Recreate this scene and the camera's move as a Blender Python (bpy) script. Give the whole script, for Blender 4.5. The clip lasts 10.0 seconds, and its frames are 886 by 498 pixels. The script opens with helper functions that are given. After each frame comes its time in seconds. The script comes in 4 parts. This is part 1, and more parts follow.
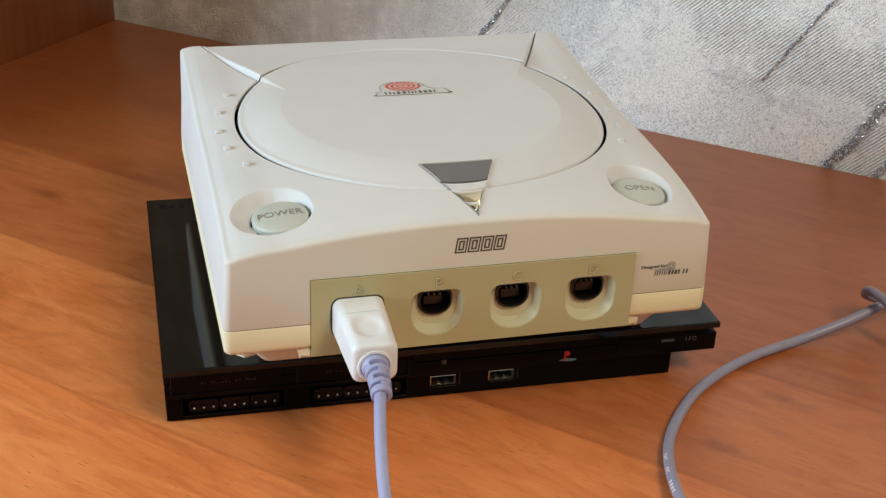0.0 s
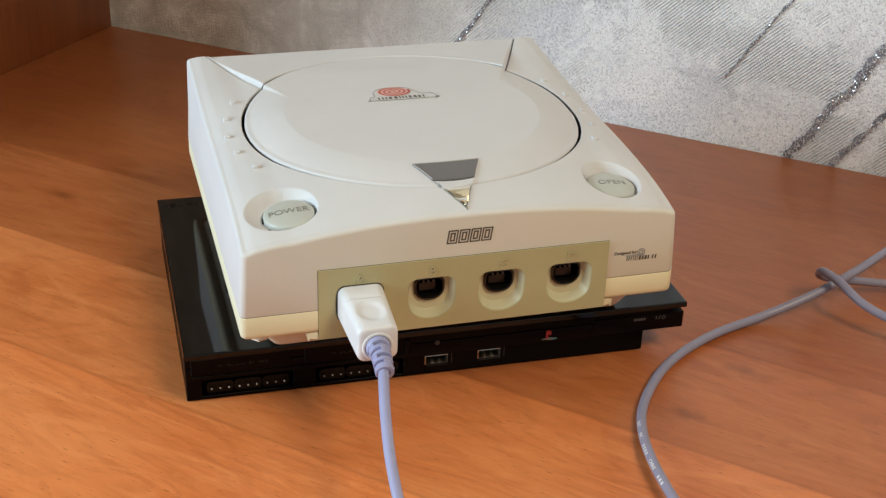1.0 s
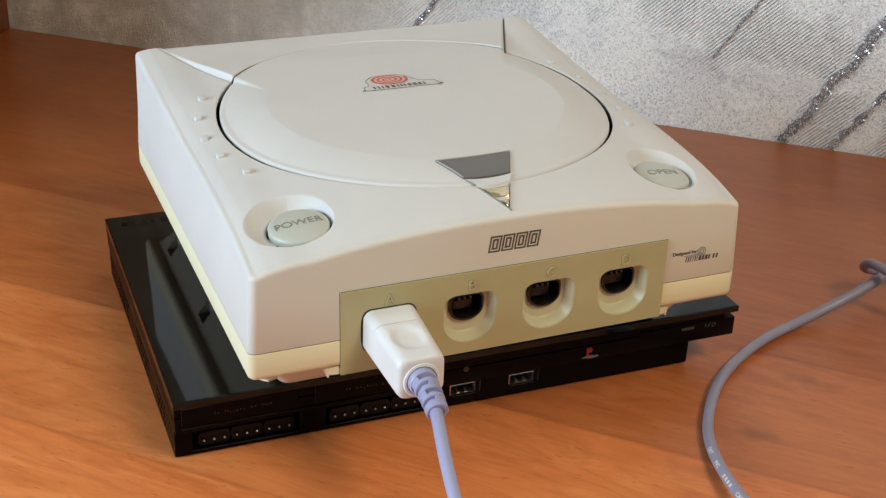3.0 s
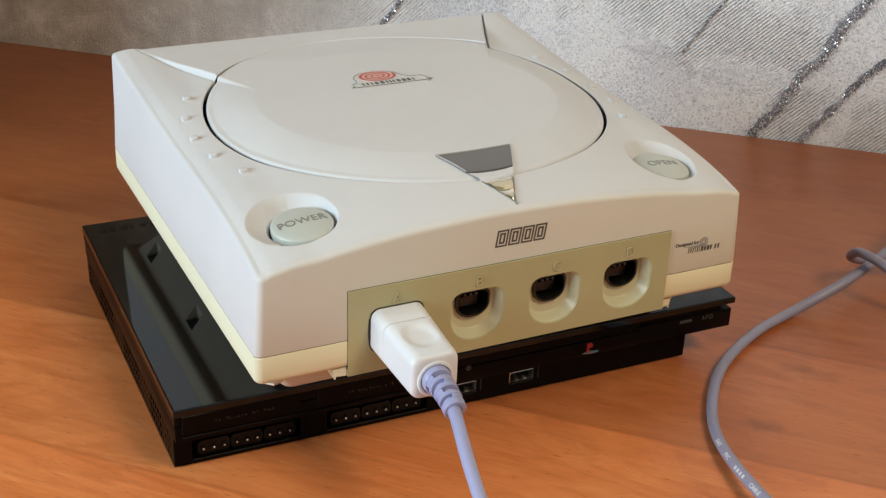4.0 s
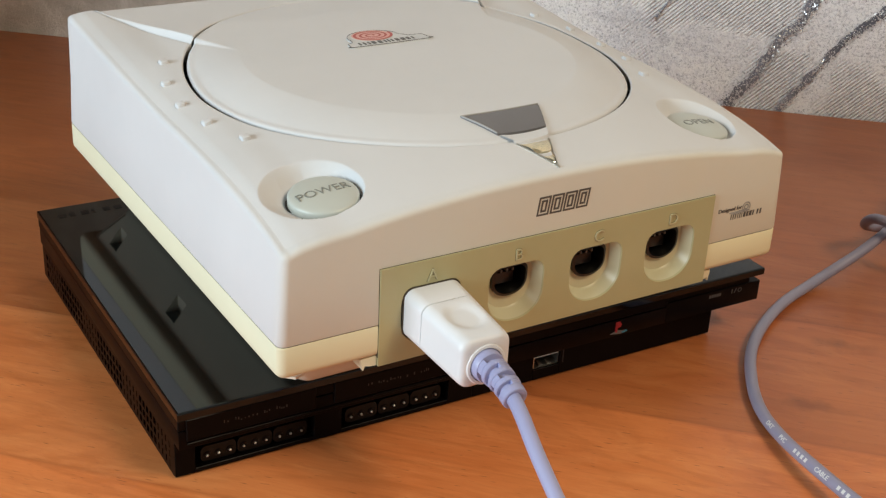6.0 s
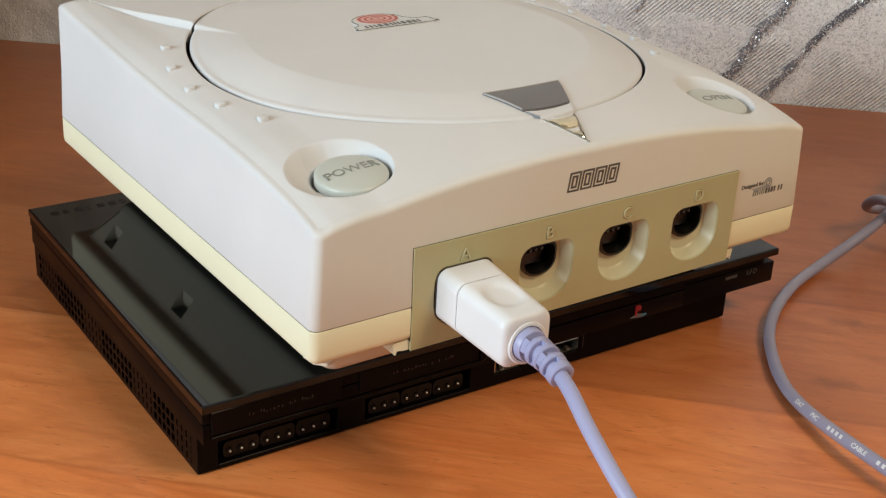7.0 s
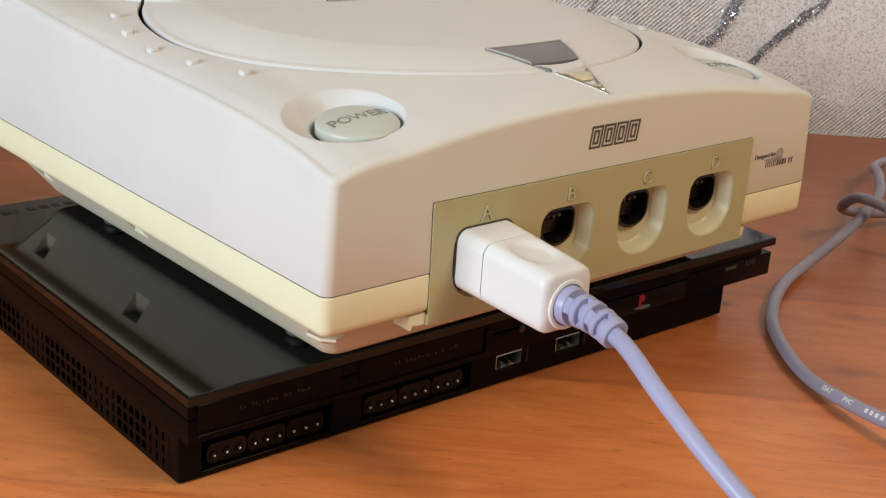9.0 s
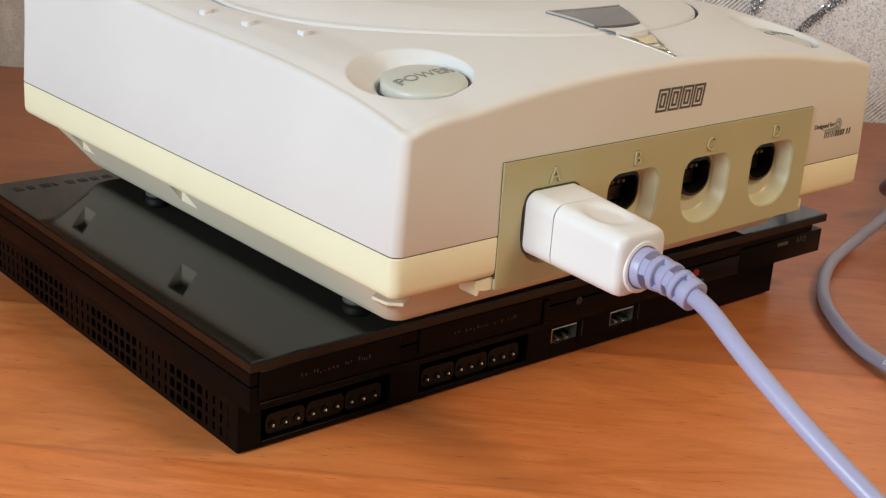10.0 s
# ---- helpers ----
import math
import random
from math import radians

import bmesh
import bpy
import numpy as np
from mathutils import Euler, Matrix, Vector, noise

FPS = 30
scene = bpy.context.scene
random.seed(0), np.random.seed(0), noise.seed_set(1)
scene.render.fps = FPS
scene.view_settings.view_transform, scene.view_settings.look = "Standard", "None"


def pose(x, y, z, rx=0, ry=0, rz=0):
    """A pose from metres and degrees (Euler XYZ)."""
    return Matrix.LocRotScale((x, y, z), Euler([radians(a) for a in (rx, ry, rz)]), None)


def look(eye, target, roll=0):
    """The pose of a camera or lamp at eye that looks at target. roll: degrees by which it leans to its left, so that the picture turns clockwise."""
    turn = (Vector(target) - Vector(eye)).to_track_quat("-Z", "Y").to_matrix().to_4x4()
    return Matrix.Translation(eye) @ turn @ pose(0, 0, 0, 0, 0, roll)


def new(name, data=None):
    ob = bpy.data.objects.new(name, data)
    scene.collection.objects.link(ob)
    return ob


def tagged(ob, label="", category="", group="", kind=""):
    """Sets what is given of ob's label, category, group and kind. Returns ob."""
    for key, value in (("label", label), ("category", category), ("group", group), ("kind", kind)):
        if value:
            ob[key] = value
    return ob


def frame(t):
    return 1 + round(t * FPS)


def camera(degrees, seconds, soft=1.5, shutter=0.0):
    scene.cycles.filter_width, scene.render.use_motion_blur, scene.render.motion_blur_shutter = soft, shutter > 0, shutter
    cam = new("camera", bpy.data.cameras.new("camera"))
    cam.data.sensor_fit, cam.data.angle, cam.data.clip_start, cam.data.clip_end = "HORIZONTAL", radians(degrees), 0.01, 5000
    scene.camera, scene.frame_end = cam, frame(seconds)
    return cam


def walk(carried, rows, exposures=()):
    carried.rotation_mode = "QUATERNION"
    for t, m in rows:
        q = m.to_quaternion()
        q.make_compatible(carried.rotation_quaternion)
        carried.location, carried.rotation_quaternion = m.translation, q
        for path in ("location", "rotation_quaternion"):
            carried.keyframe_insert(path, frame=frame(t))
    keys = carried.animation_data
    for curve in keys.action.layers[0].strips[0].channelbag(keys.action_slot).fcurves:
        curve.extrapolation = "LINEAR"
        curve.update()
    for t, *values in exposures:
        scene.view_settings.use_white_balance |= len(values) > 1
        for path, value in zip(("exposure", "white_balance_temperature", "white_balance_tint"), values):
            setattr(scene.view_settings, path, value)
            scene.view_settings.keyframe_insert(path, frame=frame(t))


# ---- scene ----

cam = camera(36.91, 10.0, soft=1.3)
PATH = [
    (0, (-0.12485, -0.42417, 0.31123), (-0.03540, -0.07978, 0.12849), 2.55),
    (0.5, (-0.13819, -0.46852, 0.33284), (-0.04682, -0.12494, 0.14953), 2.26),
    (1, (-0.14382, -0.46971, 0.33758), (-0.04783, -0.12866, 0.15193), 2.07),
    (1.5, (-0.15674, -0.45599, 0.33246), (-0.05236, -0.11731, 0.14699), 2.06),
    (2, (-0.17017, -0.43976, 0.32408), (-0.05708, -0.10248, 0.14117), 2.02),
    (2.5, (-0.17155, -0.39744, 0.30556), (-0.04806, -0.06410, 0.12217), 2.13),
    (4, (-0.20300, -0.35880, 0.28511), (-0.04781, -0.03607, 0.10688), 2.38),
    (4.5, (-0.20383, -0.33362, 0.27383), (-0.04042, -0.01598, 0.09381), 2.60),
    (5, (-0.21059, -0.32334, 0.26784), (-0.03784, -0.01087, 0.08750), 3.03),
    (5.5, (-0.21822, -0.31100, 0.26062), (-0.03719, -0.00216, 0.08216), 3.32),
    (7, (-0.24786, -0.28016, 0.23512), (-0.04262, 0.01790, 0.06471), 3.18),
    (7.5, (-0.25702, -0.26805, 0.22010), (-0.03567, 0.02467, 0.06098), 3.27),
    (8, (-0.26381, -0.25833, 0.20280), (-0.03056, 0.02942, 0.05182), 3.47),
    (8.5, (-0.26515, -0.24495, 0.18743), (-0.02331, 0.04053, 0.04597), 3.64),
    (9, (-0.26504, -0.23518, 0.17849), (-0.01891, 0.04846, 0.04076), 3.94),
    (9.5, (-0.27008, -0.22537, 0.16992), (-0.02171, 0.05717, 0.03397), 4.17),
    (10, (-0.27602, -0.21988, 0.16355), (-0.02717, 0.06260, 0.02837), 4.14),
]
walk(cam, [(t, look(eye, target, roll)) for t, eye, target, roll in PATH], [(0, -0.06, 6270, 7), (2.5, -0.08, 6270, 7), (5.5, -0.12, 6430, 8), (8.5, -0.13, 6800, 11), (10, -0.12, 6850, 12)])

# ---- world and lights ----
WALL_P, WALL_A = Vector((0.0, 0.463, 0.0)), radians(-39.5)
WALL_D = Vector((math.cos(WALL_A), math.sin(WALL_A), 0))
WALL_N = Vector((-WALL_D.y, WALL_D.x, 0))


def room(a, b, z=0.0):
    """A place in the room: a metres along the papered wall, b metres away from it."""
    return WALL_P + WALL_D * a - WALL_N * b + Vector((0, 0, z))


world = bpy.data.worlds.new("world")
scene.world = world
world.use_nodes = True
wn = world.node_tree
sky = wn.nodes.new("ShaderNodeTexSky")
sky.sky_type, sky.sun_disc = "NISHITA", False
sky.sun_elevation, sky.sun_rotation = radians(40), radians(200)
wn.nodes["Background"].inputs["Strength"].default_value = 0.1
wn.links.new(sky.outputs[0], wn.nodes["Background"].inputs[0])


def area(name, eye, target, w, h, power, colour):
    lamp = bpy.data.lights.new(name, "AREA")
    lamp.shape, lamp.size, lamp.size_y, lamp.energy, lamp.color = "RECTANGLE", w, h, power, colour
    ob = new(name, lamp)
    ob.matrix_world = look(eye, target)
    return ob


# daylight through the large left window; a warm light in an added high opening
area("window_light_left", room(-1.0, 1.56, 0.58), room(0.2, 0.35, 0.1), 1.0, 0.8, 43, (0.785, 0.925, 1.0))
area("warm_light_right", room(1.22, 0.78, 1.3), room(0.2, 0.35, 0.0), 0.42, 0.42, 14.5, (1.0, 0.79, 0.54))


# ---- materials ----
class Mat:
    """A node material on a Principled BSDF, with a few shorthands."""

    def __init__(self, name, colour=(0.8, 0.8, 0.8), rough=0.5, metal=0.0):
        self.m = bpy.data.materials.new(name)
        self.m.use_nodes = True
        self.t = self.m.node_tree
        self.b = self.t.nodes["Principled BSDF"]
        self.b.inputs["Base Color"].default_value = (*colour, 1)
        self.b.inputs["Roughness"].default_value = rough
        self.b.inputs["Metallic"].default_value = metal
        self.co = None

    def n(self, kind, **kw):
        node = self.t.nodes.new("ShaderNode" + kind)
        for k, v in kw.items():
            if k.startswith("i_"):
                node.inputs[k[2:].replace("_", " ")].default_value = v
        return node

    def l(self, a, b):
        self.t.links.new(a, b)

    def coords(self, scale=(1, 1, 1), turn=0.0):
        tc = self.n("TexCoord")
        mp = self.n("Mapping")
        mp.inputs["Scale"].default_value = scale
        mp.inputs["Rotation"].default_value = (0, 0, turn)
        self.l(tc.outputs["Object"], mp.inputs["Vector"])
        return mp.outputs[0]

    def noise(self, vec, scale, detail=4.0, rough=0.55, distort=0.0):
        nz = self.n("TexNoise")
        nz.inputs["Scale"].default_value, nz.inputs["Detail"].default_value = scale, detail
        nz.inputs["Roughness"].default_value, nz.inputs["Distortion"].default_value = rough, distort
        self.l(vec, nz.inputs["Vector"])
        return nz.outputs["Fac"]

    def ramp(self, fac, stops):
        r = self.n("ValToRGB")
        els = r.color_ramp.elements
        while len(els) < len(stops):
            els.new(0.5)
        for e, (p, c) in zip(els, stops):
            e.position, e.color = p, (*c, 1) if len(c) == 3 else c
        self.l(fac, r.inputs[0])
        return r.outputs[0]

    def mix(self, fac, a, b, mode="MIX"):
        x = self.n("Mix")
        x.data_type, x.blend_type = "RGBA", mode
        for sock, v in ((x.inputs[0], fac), (x.inputs[6], a), (x.inputs[7], b)):
            if isinstance(v, (int, float)):
                sock.default_value = v
            elif isinstance(v, tuple):
                sock.default_value = (*v, 1)
            else:
                self.l(v, sock)
        return x.outputs[2]

    def colour(self, sock):
        self.l(sock, self.b.inputs["Base Color"])
        return self

    def rough(self, fac, lo, hi):
        mr = self.n("MapRange")
        mr.inputs["To Min"].default_value, mr.inputs["To Max"].default_value = lo, hi
        self.l(fac, mr.inputs[0])
        self.l(mr.outputs[0], self.b.inputs["Roughness"])
        return self

    def bump(self, height, strength, distance):
        bp = self.n("Bump")
        bp.inputs["Strength"].default_value, bp.inputs["Distance"].default_value = strength, distance
        old = self.b.inputs["Normal"].links
        if old:
            self.l(old[0].from_socket, bp.inputs["Normal"])
        self.l(height, bp.inputs["Height"])
        self.l(bp.outputs[0], self.b.inputs["Normal"])
        return self


def plastic(name, a, b, rough=0.42, grain=0.00004, spec=0.5):
    """Moulded plastic: faint blotches and a fine eroded grain."""
    m = Mat(name, a, rough)
    v = m.coords()
    m.colour(m.ramp(m.noise(v, 22, 5, 0.6), [(0.3, a), (0.7, b)]))
    m.rough(m.noise(v, 60, 3), rough - 0.06, rough + 0.06)
    m.b.inputs["Specular IOR Level"].default_value = spec
    if grain:
        m.bump(m.noise(v, 2600, 2), 0.25, grain)
    return m.m


M_WHITE = plastic("shell plastic", (0.595, 0.597, 0.606), (0.625, 0.626, 0.633), 0.55, 0.00004, 0.12)


def aged(name, lo, hi, old):
    """Shell plastic whose front wall has yellowed with age, with warm light painted in."""
    m = Mat(name, lo, 0.4)
    v = m.coords()
    white = m.ramp(m.noise(v, 22, 5, 0.6), [(0.3, lo), (0.7, hi)])
    sep = m.n("SeparateXYZ")
    m.l(v, sep.inputs[0])
    wob = m.n("Math")
    wob.operation = "MULTIPLY_ADD"
    wob.inputs[1].default_value = 0.0012
    m.l(m.noise(v, 35, 3), wob.inputs[0])
    m.l(sep.outputs["Y"], wob.inputs[2])
    # the yellow grows towards one end, painting in the warmer, dimmer light there
    end = m.n("MapRange")
    end.inputs["From Min"].default_value, end.inputs["From Max"].default_value = -0.095, 0.06
    end.inputs["To Min"].default_value, end.inputs["To Max"].default_value = 0.5, 1.0
    m.l(sep.outputs["X"], end.inputs[0])
    front = m.ramp(wob.outputs[0], [(0.0025, (1, 1, 1)), (0.0042, (0, 0, 0))])
    m.colour(m.mix(m.mix(1.0, front, end.outputs[0], "MULTIPLY"), white, old))
    m.rough(m.noise(v, 60, 3), 0.48, 0.6)
    m.b.inputs["Specular IOR Level"].default_value = 0.12
    m.bump(m.noise(v, 2600, 2), 0.25, 0.00004)
    return m.m


M_SHELL = aged("aged and warm-lit shell plastic", (0.595, 0.597, 0.606), (0.625, 0.626, 0.633), (0.66, 0.585, 0.36))
M_CREAM = aged("yellowed plastic", (0.67, 0.64, 0.47), (0.7, 0.67, 0.5), (0.72, 0.585, 0.31))
# recess colour raised above the panel's for light caught by its walls
M_RECESS = plastic("lightened recess plastic", (0.53, 0.5, 0.33), (0.56, 0.53, 0.36), 0.34)
M_PANEL = plastic("port panel plastic", (0.4, 0.372, 0.2), (0.44, 0.408, 0.23), 0.38)
# lighter than the panel: light caught by raised edges is put in here
M_PANEL2 = plastic("lightened raised letters", (0.46, 0.425, 0.25), (0.49, 0.455, 0.28), 0.34)
M_BASE = plastic("underside plastic", (0.6, 0.55, 0.44), (0.64, 0.585, 0.47), 0.45)
M_FOOT = plastic("rubber foot", (0.045, 0.045, 0.042), (0.06, 0.06, 0.055), 0.6)
M_SEAM = plastic("dark brown seam", (0.03, 0.021, 0.012), (0.05, 0.037, 0.02), 0.6, 0)
M_PIN = plastic("dull contact", (0.14, 0.13, 0.12), (0.18, 0.17, 0.16), 0.35, 0)
M_BUTTON = plastic("button plastic", (0.46, 0.48, 0.44), (0.5, 0.52, 0.475), 0.36)
M_BUTTON2 = plastic("letters with groove shade", (0.2, 0.205, 0.18), (0.25, 0.255, 0.23), 0.45)
M_LETTER_SHADE = plastic("shade round letters", (0.17, 0.14, 0.065), (0.22, 0.185, 0.09), 0.5, 0)
M_PLUG = plastic("plug plastic", (0.64, 0.65, 0.67), (0.69, 0.7, 0.72), 0.44)
M_SOCKET = plastic("socket plastic", (0.005, 0.0048, 0.0045), (0.007, 0.0065, 0.006), 0.3)
M_BLACK = plastic("black plastic", (0.0018, 0.0013, 0.0013), (0.0026, 0.0018, 0.0018), 0.34, 0.00002, 0.08)
M_BLACK2 = plastic("matt black plastic", (0.003, 0.0028, 0.0027), (0.004, 0.0036, 0.0035), 0.35, 0.00002, 0.2)
M_ENGRAVE = Mat("engraved grey", (0.022, 0.02, 0.019), 0.3).m
M_ENGRAVE2 = Mat("grey legend", (0.06, 0.06, 0.06), 0.4).m
M_WHITEINK = Mat("white print", (0.6, 0.6, 0.6), 0.4).m
M_RED2 = Mat("bright red print", (0.4, 0.02, 0.03), 0.35).m
M_TEAL = Mat("teal print", (0.05, 0.25, 0.35), 0.35).m
M_STEEL = Mat("dull steel", (0.62, 0.6, 0.54), 0.38, 1.0).m
M_CABLE = plastic("cable sheath", (0.295, 0.305, 0.485), (0.335, 0.345, 0.53), 0.34)

# same sheath, greyer and darker: shade over the cable put in its colour
M_CABLE_SHADED = plastic("shaded cable sheath", (0.22, 0.212, 0.29), (0.265, 0.255, 0.345), 0.36)


def black_lid():
    m = Mat("glossy black lid", (0.0035, 0.004, 0.0036), 0.2)
    v = m.coords()
    dust = m.ramp(m.noise(v, 1500, 1, 0.3), [(0.8, (0.0, 0.0, 0.0)), (0.83, (0.5, 0.5, 0.5))])
    m.colour(m.mix(dust, (0.0035, 0.004, 0.0036), (0.25, 0.24, 0.22)))
    m.b.inputs["Roughness"].default_value = 0.06
    m.b.inputs["Specular IOR Level"].default_value = 0.37
    return m.m


M_LID = black_lid()


def ink(name, c, rough=0.4):
    return Mat(name, c, rough).m


M_INK = ink("grey print", (0.075, 0.073, 0.066))
M_SWIRL = ink("mid grey print", (0.25, 0.25, 0.24))
M_RED = ink("red print", (0.42, 0.07, 0.05))
M_PINK = ink("salmon print", (0.7, 0.4, 0.35))
M_STICKER = Mat("emblem ground", (0.62, 0.62, 0.61), 0.3, 0.15).m
M_WINDOW = plastic("smoked window", (0.13, 0.122, 0.122), (0.15, 0.14, 0.14), 0.22, 0)
M_BEVEL = plastic("smoked bevel", (0.3, 0.29, 0.28), (0.34, 0.33, 0.32), 0.3, 0)
# gold tint stands for the beige reflected in the mirror
M_GOLD_TINT = Mat("gold-tinted mirror", (0.85, 0.74, 0.5), 0.16, 1.0).m


def wood(shade=1.0):
    """Alder veneer in strips along the wall, with cathedral figure, short dark pores and two knots."""
    m = Mat("alder veneer", (0.45, 0.16, 0.05), 0.3)
    plain = m.coords()
    # the strips run four degrees off the wall
    v = m.coords(turn=radians(4))
    strip = m.n("SeparateXYZ")
    m.l(v, strip.inputs[0])
    # strip number across the grain; tones fall towards the wall to carry dimmer light
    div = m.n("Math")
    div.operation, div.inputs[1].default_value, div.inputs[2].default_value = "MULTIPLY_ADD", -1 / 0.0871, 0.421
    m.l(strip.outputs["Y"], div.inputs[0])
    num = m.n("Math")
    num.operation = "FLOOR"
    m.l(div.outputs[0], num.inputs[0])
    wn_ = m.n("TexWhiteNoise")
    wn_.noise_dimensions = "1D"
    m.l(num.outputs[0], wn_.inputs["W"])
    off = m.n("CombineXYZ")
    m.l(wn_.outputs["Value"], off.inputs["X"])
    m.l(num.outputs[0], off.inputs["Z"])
    add = m.n("VectorMath")
    m.l(v, add.inputs[0])
    m.l(off.outputs[0], add.inputs[1])

    def stretched(x, y):
        mp = m.n("Mapping")
        mp.inputs["Scale"].default_value = (x, y, 1)
        m.l(add.outputs[0], mp.inputs["Vector"])
        return mp.outputs[0]

    figure = m.noise(stretched(4.5, 22), 1.0, 4, 0.5, 1.6)
    fibre = m.noise(stretched(55, 430), 1.0, 4, 0.65)
    cloud = m.noise(stretched(9, 16), 1.0, 3, 0.5, 0.4)
    pores = m.noise(stretched(150, 1100), 1.0, 2, 0.5)
    flecks = m.noise(stretched(60, 420), 1.0, 1, 0.3)
    height = m.noise(stretched(4.2, 15), 1.0, 3, 0.55, 0.9)
    times = m.n("Math")
    times.operation, times.inputs[1].default_value = "MULTIPLY", 22.0
    m.l(height, times.inputs[0])
    fold = m.n("Math")
    fold.operation, fold.inputs[1].default_value = "PINGPONG", 1.0
    m.l(times.outputs[0], fold.inputs[0])
    c = m.ramp(figure, [(0.2, (0.54, 0.162, 0.049)), (0.5, (0.61, 0.197, 0.063)), (0.8, (0.68, 0.24, 0.085))])
    rings_ = m.ramp(fold.outputs[0], [(0.0, (0.0, 0.0, 0.0)), (0.55, (0.06, 0.06, 0.06)), (0.88, (0.38, 0.38, 0.38)), (1.0, (0.32, 0.32, 0.32))])
    c = m.mix(rings_, c, (0.36, 0.098, 0.024))
    c = m.mix(0.13, c, m.ramp(fibre, [(0.34, (0.34, 0.1, 0.026)), (0.5, (0.58, 0.21, 0.067)), (0.66, (0.76, 0.33, 0.13))]))
    c = m.mix(m.ramp(cloud, [(0.38, (0, 0, 0)), (0.7, (0.6, 0.6, 0.6))]), c, (0.7, 0.27, 0.1))
    streak = m.noise(stretched(16, 240), 1.0, 5, 0.7, 0.5)
    c = m.mix(m.ramp(streak, [(0.34, (0.3, 0.3, 0.3)), (0.46, (0, 0, 0))]), c, (0.4, 0.12, 0.032))
    c = m.mix(m.ramp(streak, [(0.54, (0, 0, 0)), (0.7, (0.3, 0.3, 0.3))]), c, (0.78, 0.34, 0.135))
    blotch = m.noise(stretched(18, 60), 1.0, 6, 0.68, 1.4)
    c = m.mix(m.ramp(blotch, [(0.5, (0, 0, 0)), (0.68, (0.55, 0.55, 0.55))]), c, (0.75, 0.31, 0.12))
    c = m.mix(m.ramp(blotch, [(0.3, (0.4, 0.4, 0.4)), (0.44, (0, 0, 0))]), c, (0.4, 0.11, 0.028))
    c = m.mix(m.ramp(flecks, [(0.66, (0, 0, 0)), (0.76, (0.16, 0.16, 0.16))]), c, (0.62, 0.27, 0.11))
    c = m.mix(m.ramp(pores, [(0.66, (0, 0, 0)), (0.73, (0.5, 0.5, 0.5))]), c, (0.1, 0.028, 0.01))
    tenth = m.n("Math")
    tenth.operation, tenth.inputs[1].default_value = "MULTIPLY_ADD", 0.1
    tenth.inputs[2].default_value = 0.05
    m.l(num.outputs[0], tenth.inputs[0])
    # light falling off towards the wall is put into these strip colours
    strip_shade = m.ramp(tenth.outputs[0], [(0.0, (0.5, 0.44, 0.4)), (0.1, (0.52, 0.46, 0.42)), (0.2, (0.55, 0.49, 0.45)), (0.3, (0.66, 0.6, 0.56)), (0.4, (0.9, 0.85, 0.81)), (0.5, (1.02, 0.96, 0.92)), (0.6, (0.93, 0.89, 0.86))])
    strip_shade.node.color_ramp.interpolation = "CONSTANT"
    c = m.mix(1.0, c, strip_shade, "MULTIPLY")
    frac = m.n("Math")
    frac.operation = "FRACT"
    m.l(div.outputs[0], frac.inputs[0])
    c = m.mix(m.ramp(frac.outputs[0], [(0.0, (0.36, 0.36, 0.36)), (0.008, (0.2, 0.2, 0.2)), (0.02, (0, 0, 0)), (0.985, (0, 0, 0)), (1.0, (0.25, 0.25, 0.25))]), c, (0.22, 0.06, 0.02))
    for kx, ky in ((0.400, -0.267), (0.386, -0.315), (0.0, -0.265)):
        d = m.n("VectorMath")
        d.operation = "SUBTRACT"
        d.inputs[1].default_value = (kx, ky, 0)
        wob = m.n("VectorMath")
        wob.operation = "MULTIPLY"
        wob.inputs[1].default_value = (0.42, 1.0, 1.0)
        ln = m.n("VectorMath")
        ln.operation = "LENGTH"
        m.l(plain, d.inputs[0])
        m.l(d.outputs[0], wob.inputs[0])
        m.l(wob.outputs[0], ln.inputs[0])
        jig = m.n("Math")
        jig.operation = "MULTIPLY_ADD"
        jig.inputs[1].default_value = 0.006
        m.l(m.noise(v, 160, 2), jig.inputs[0])
        m.l(ln.outputs["Value"], jig.inputs[2])
        c = m.mix(m.ramp(jig.outputs[0], [(0.0045, (0.6, 0.6, 0.6)), (0.0085, (0.0, 0.0, 0.0))]), c, (0.17, 0.05, 0.018))
    c = m.mix(1.0, c, (1.02, 0.985, 0.9), "MULTIPLY")
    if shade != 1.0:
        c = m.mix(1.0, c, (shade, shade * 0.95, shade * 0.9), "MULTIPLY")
    m.colour(c)
    m.rough(fibre, 0.3, 0.4)
    m.b.inputs["Specular IOR Level"].default_value = 0.46
    m.bump(fibre, 0.06, 0.0001)
    return m.m


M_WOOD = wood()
# same veneer at half brightness: the side panel's shade is put in its colour
M_WOOD_SHADED = wood(0.5)


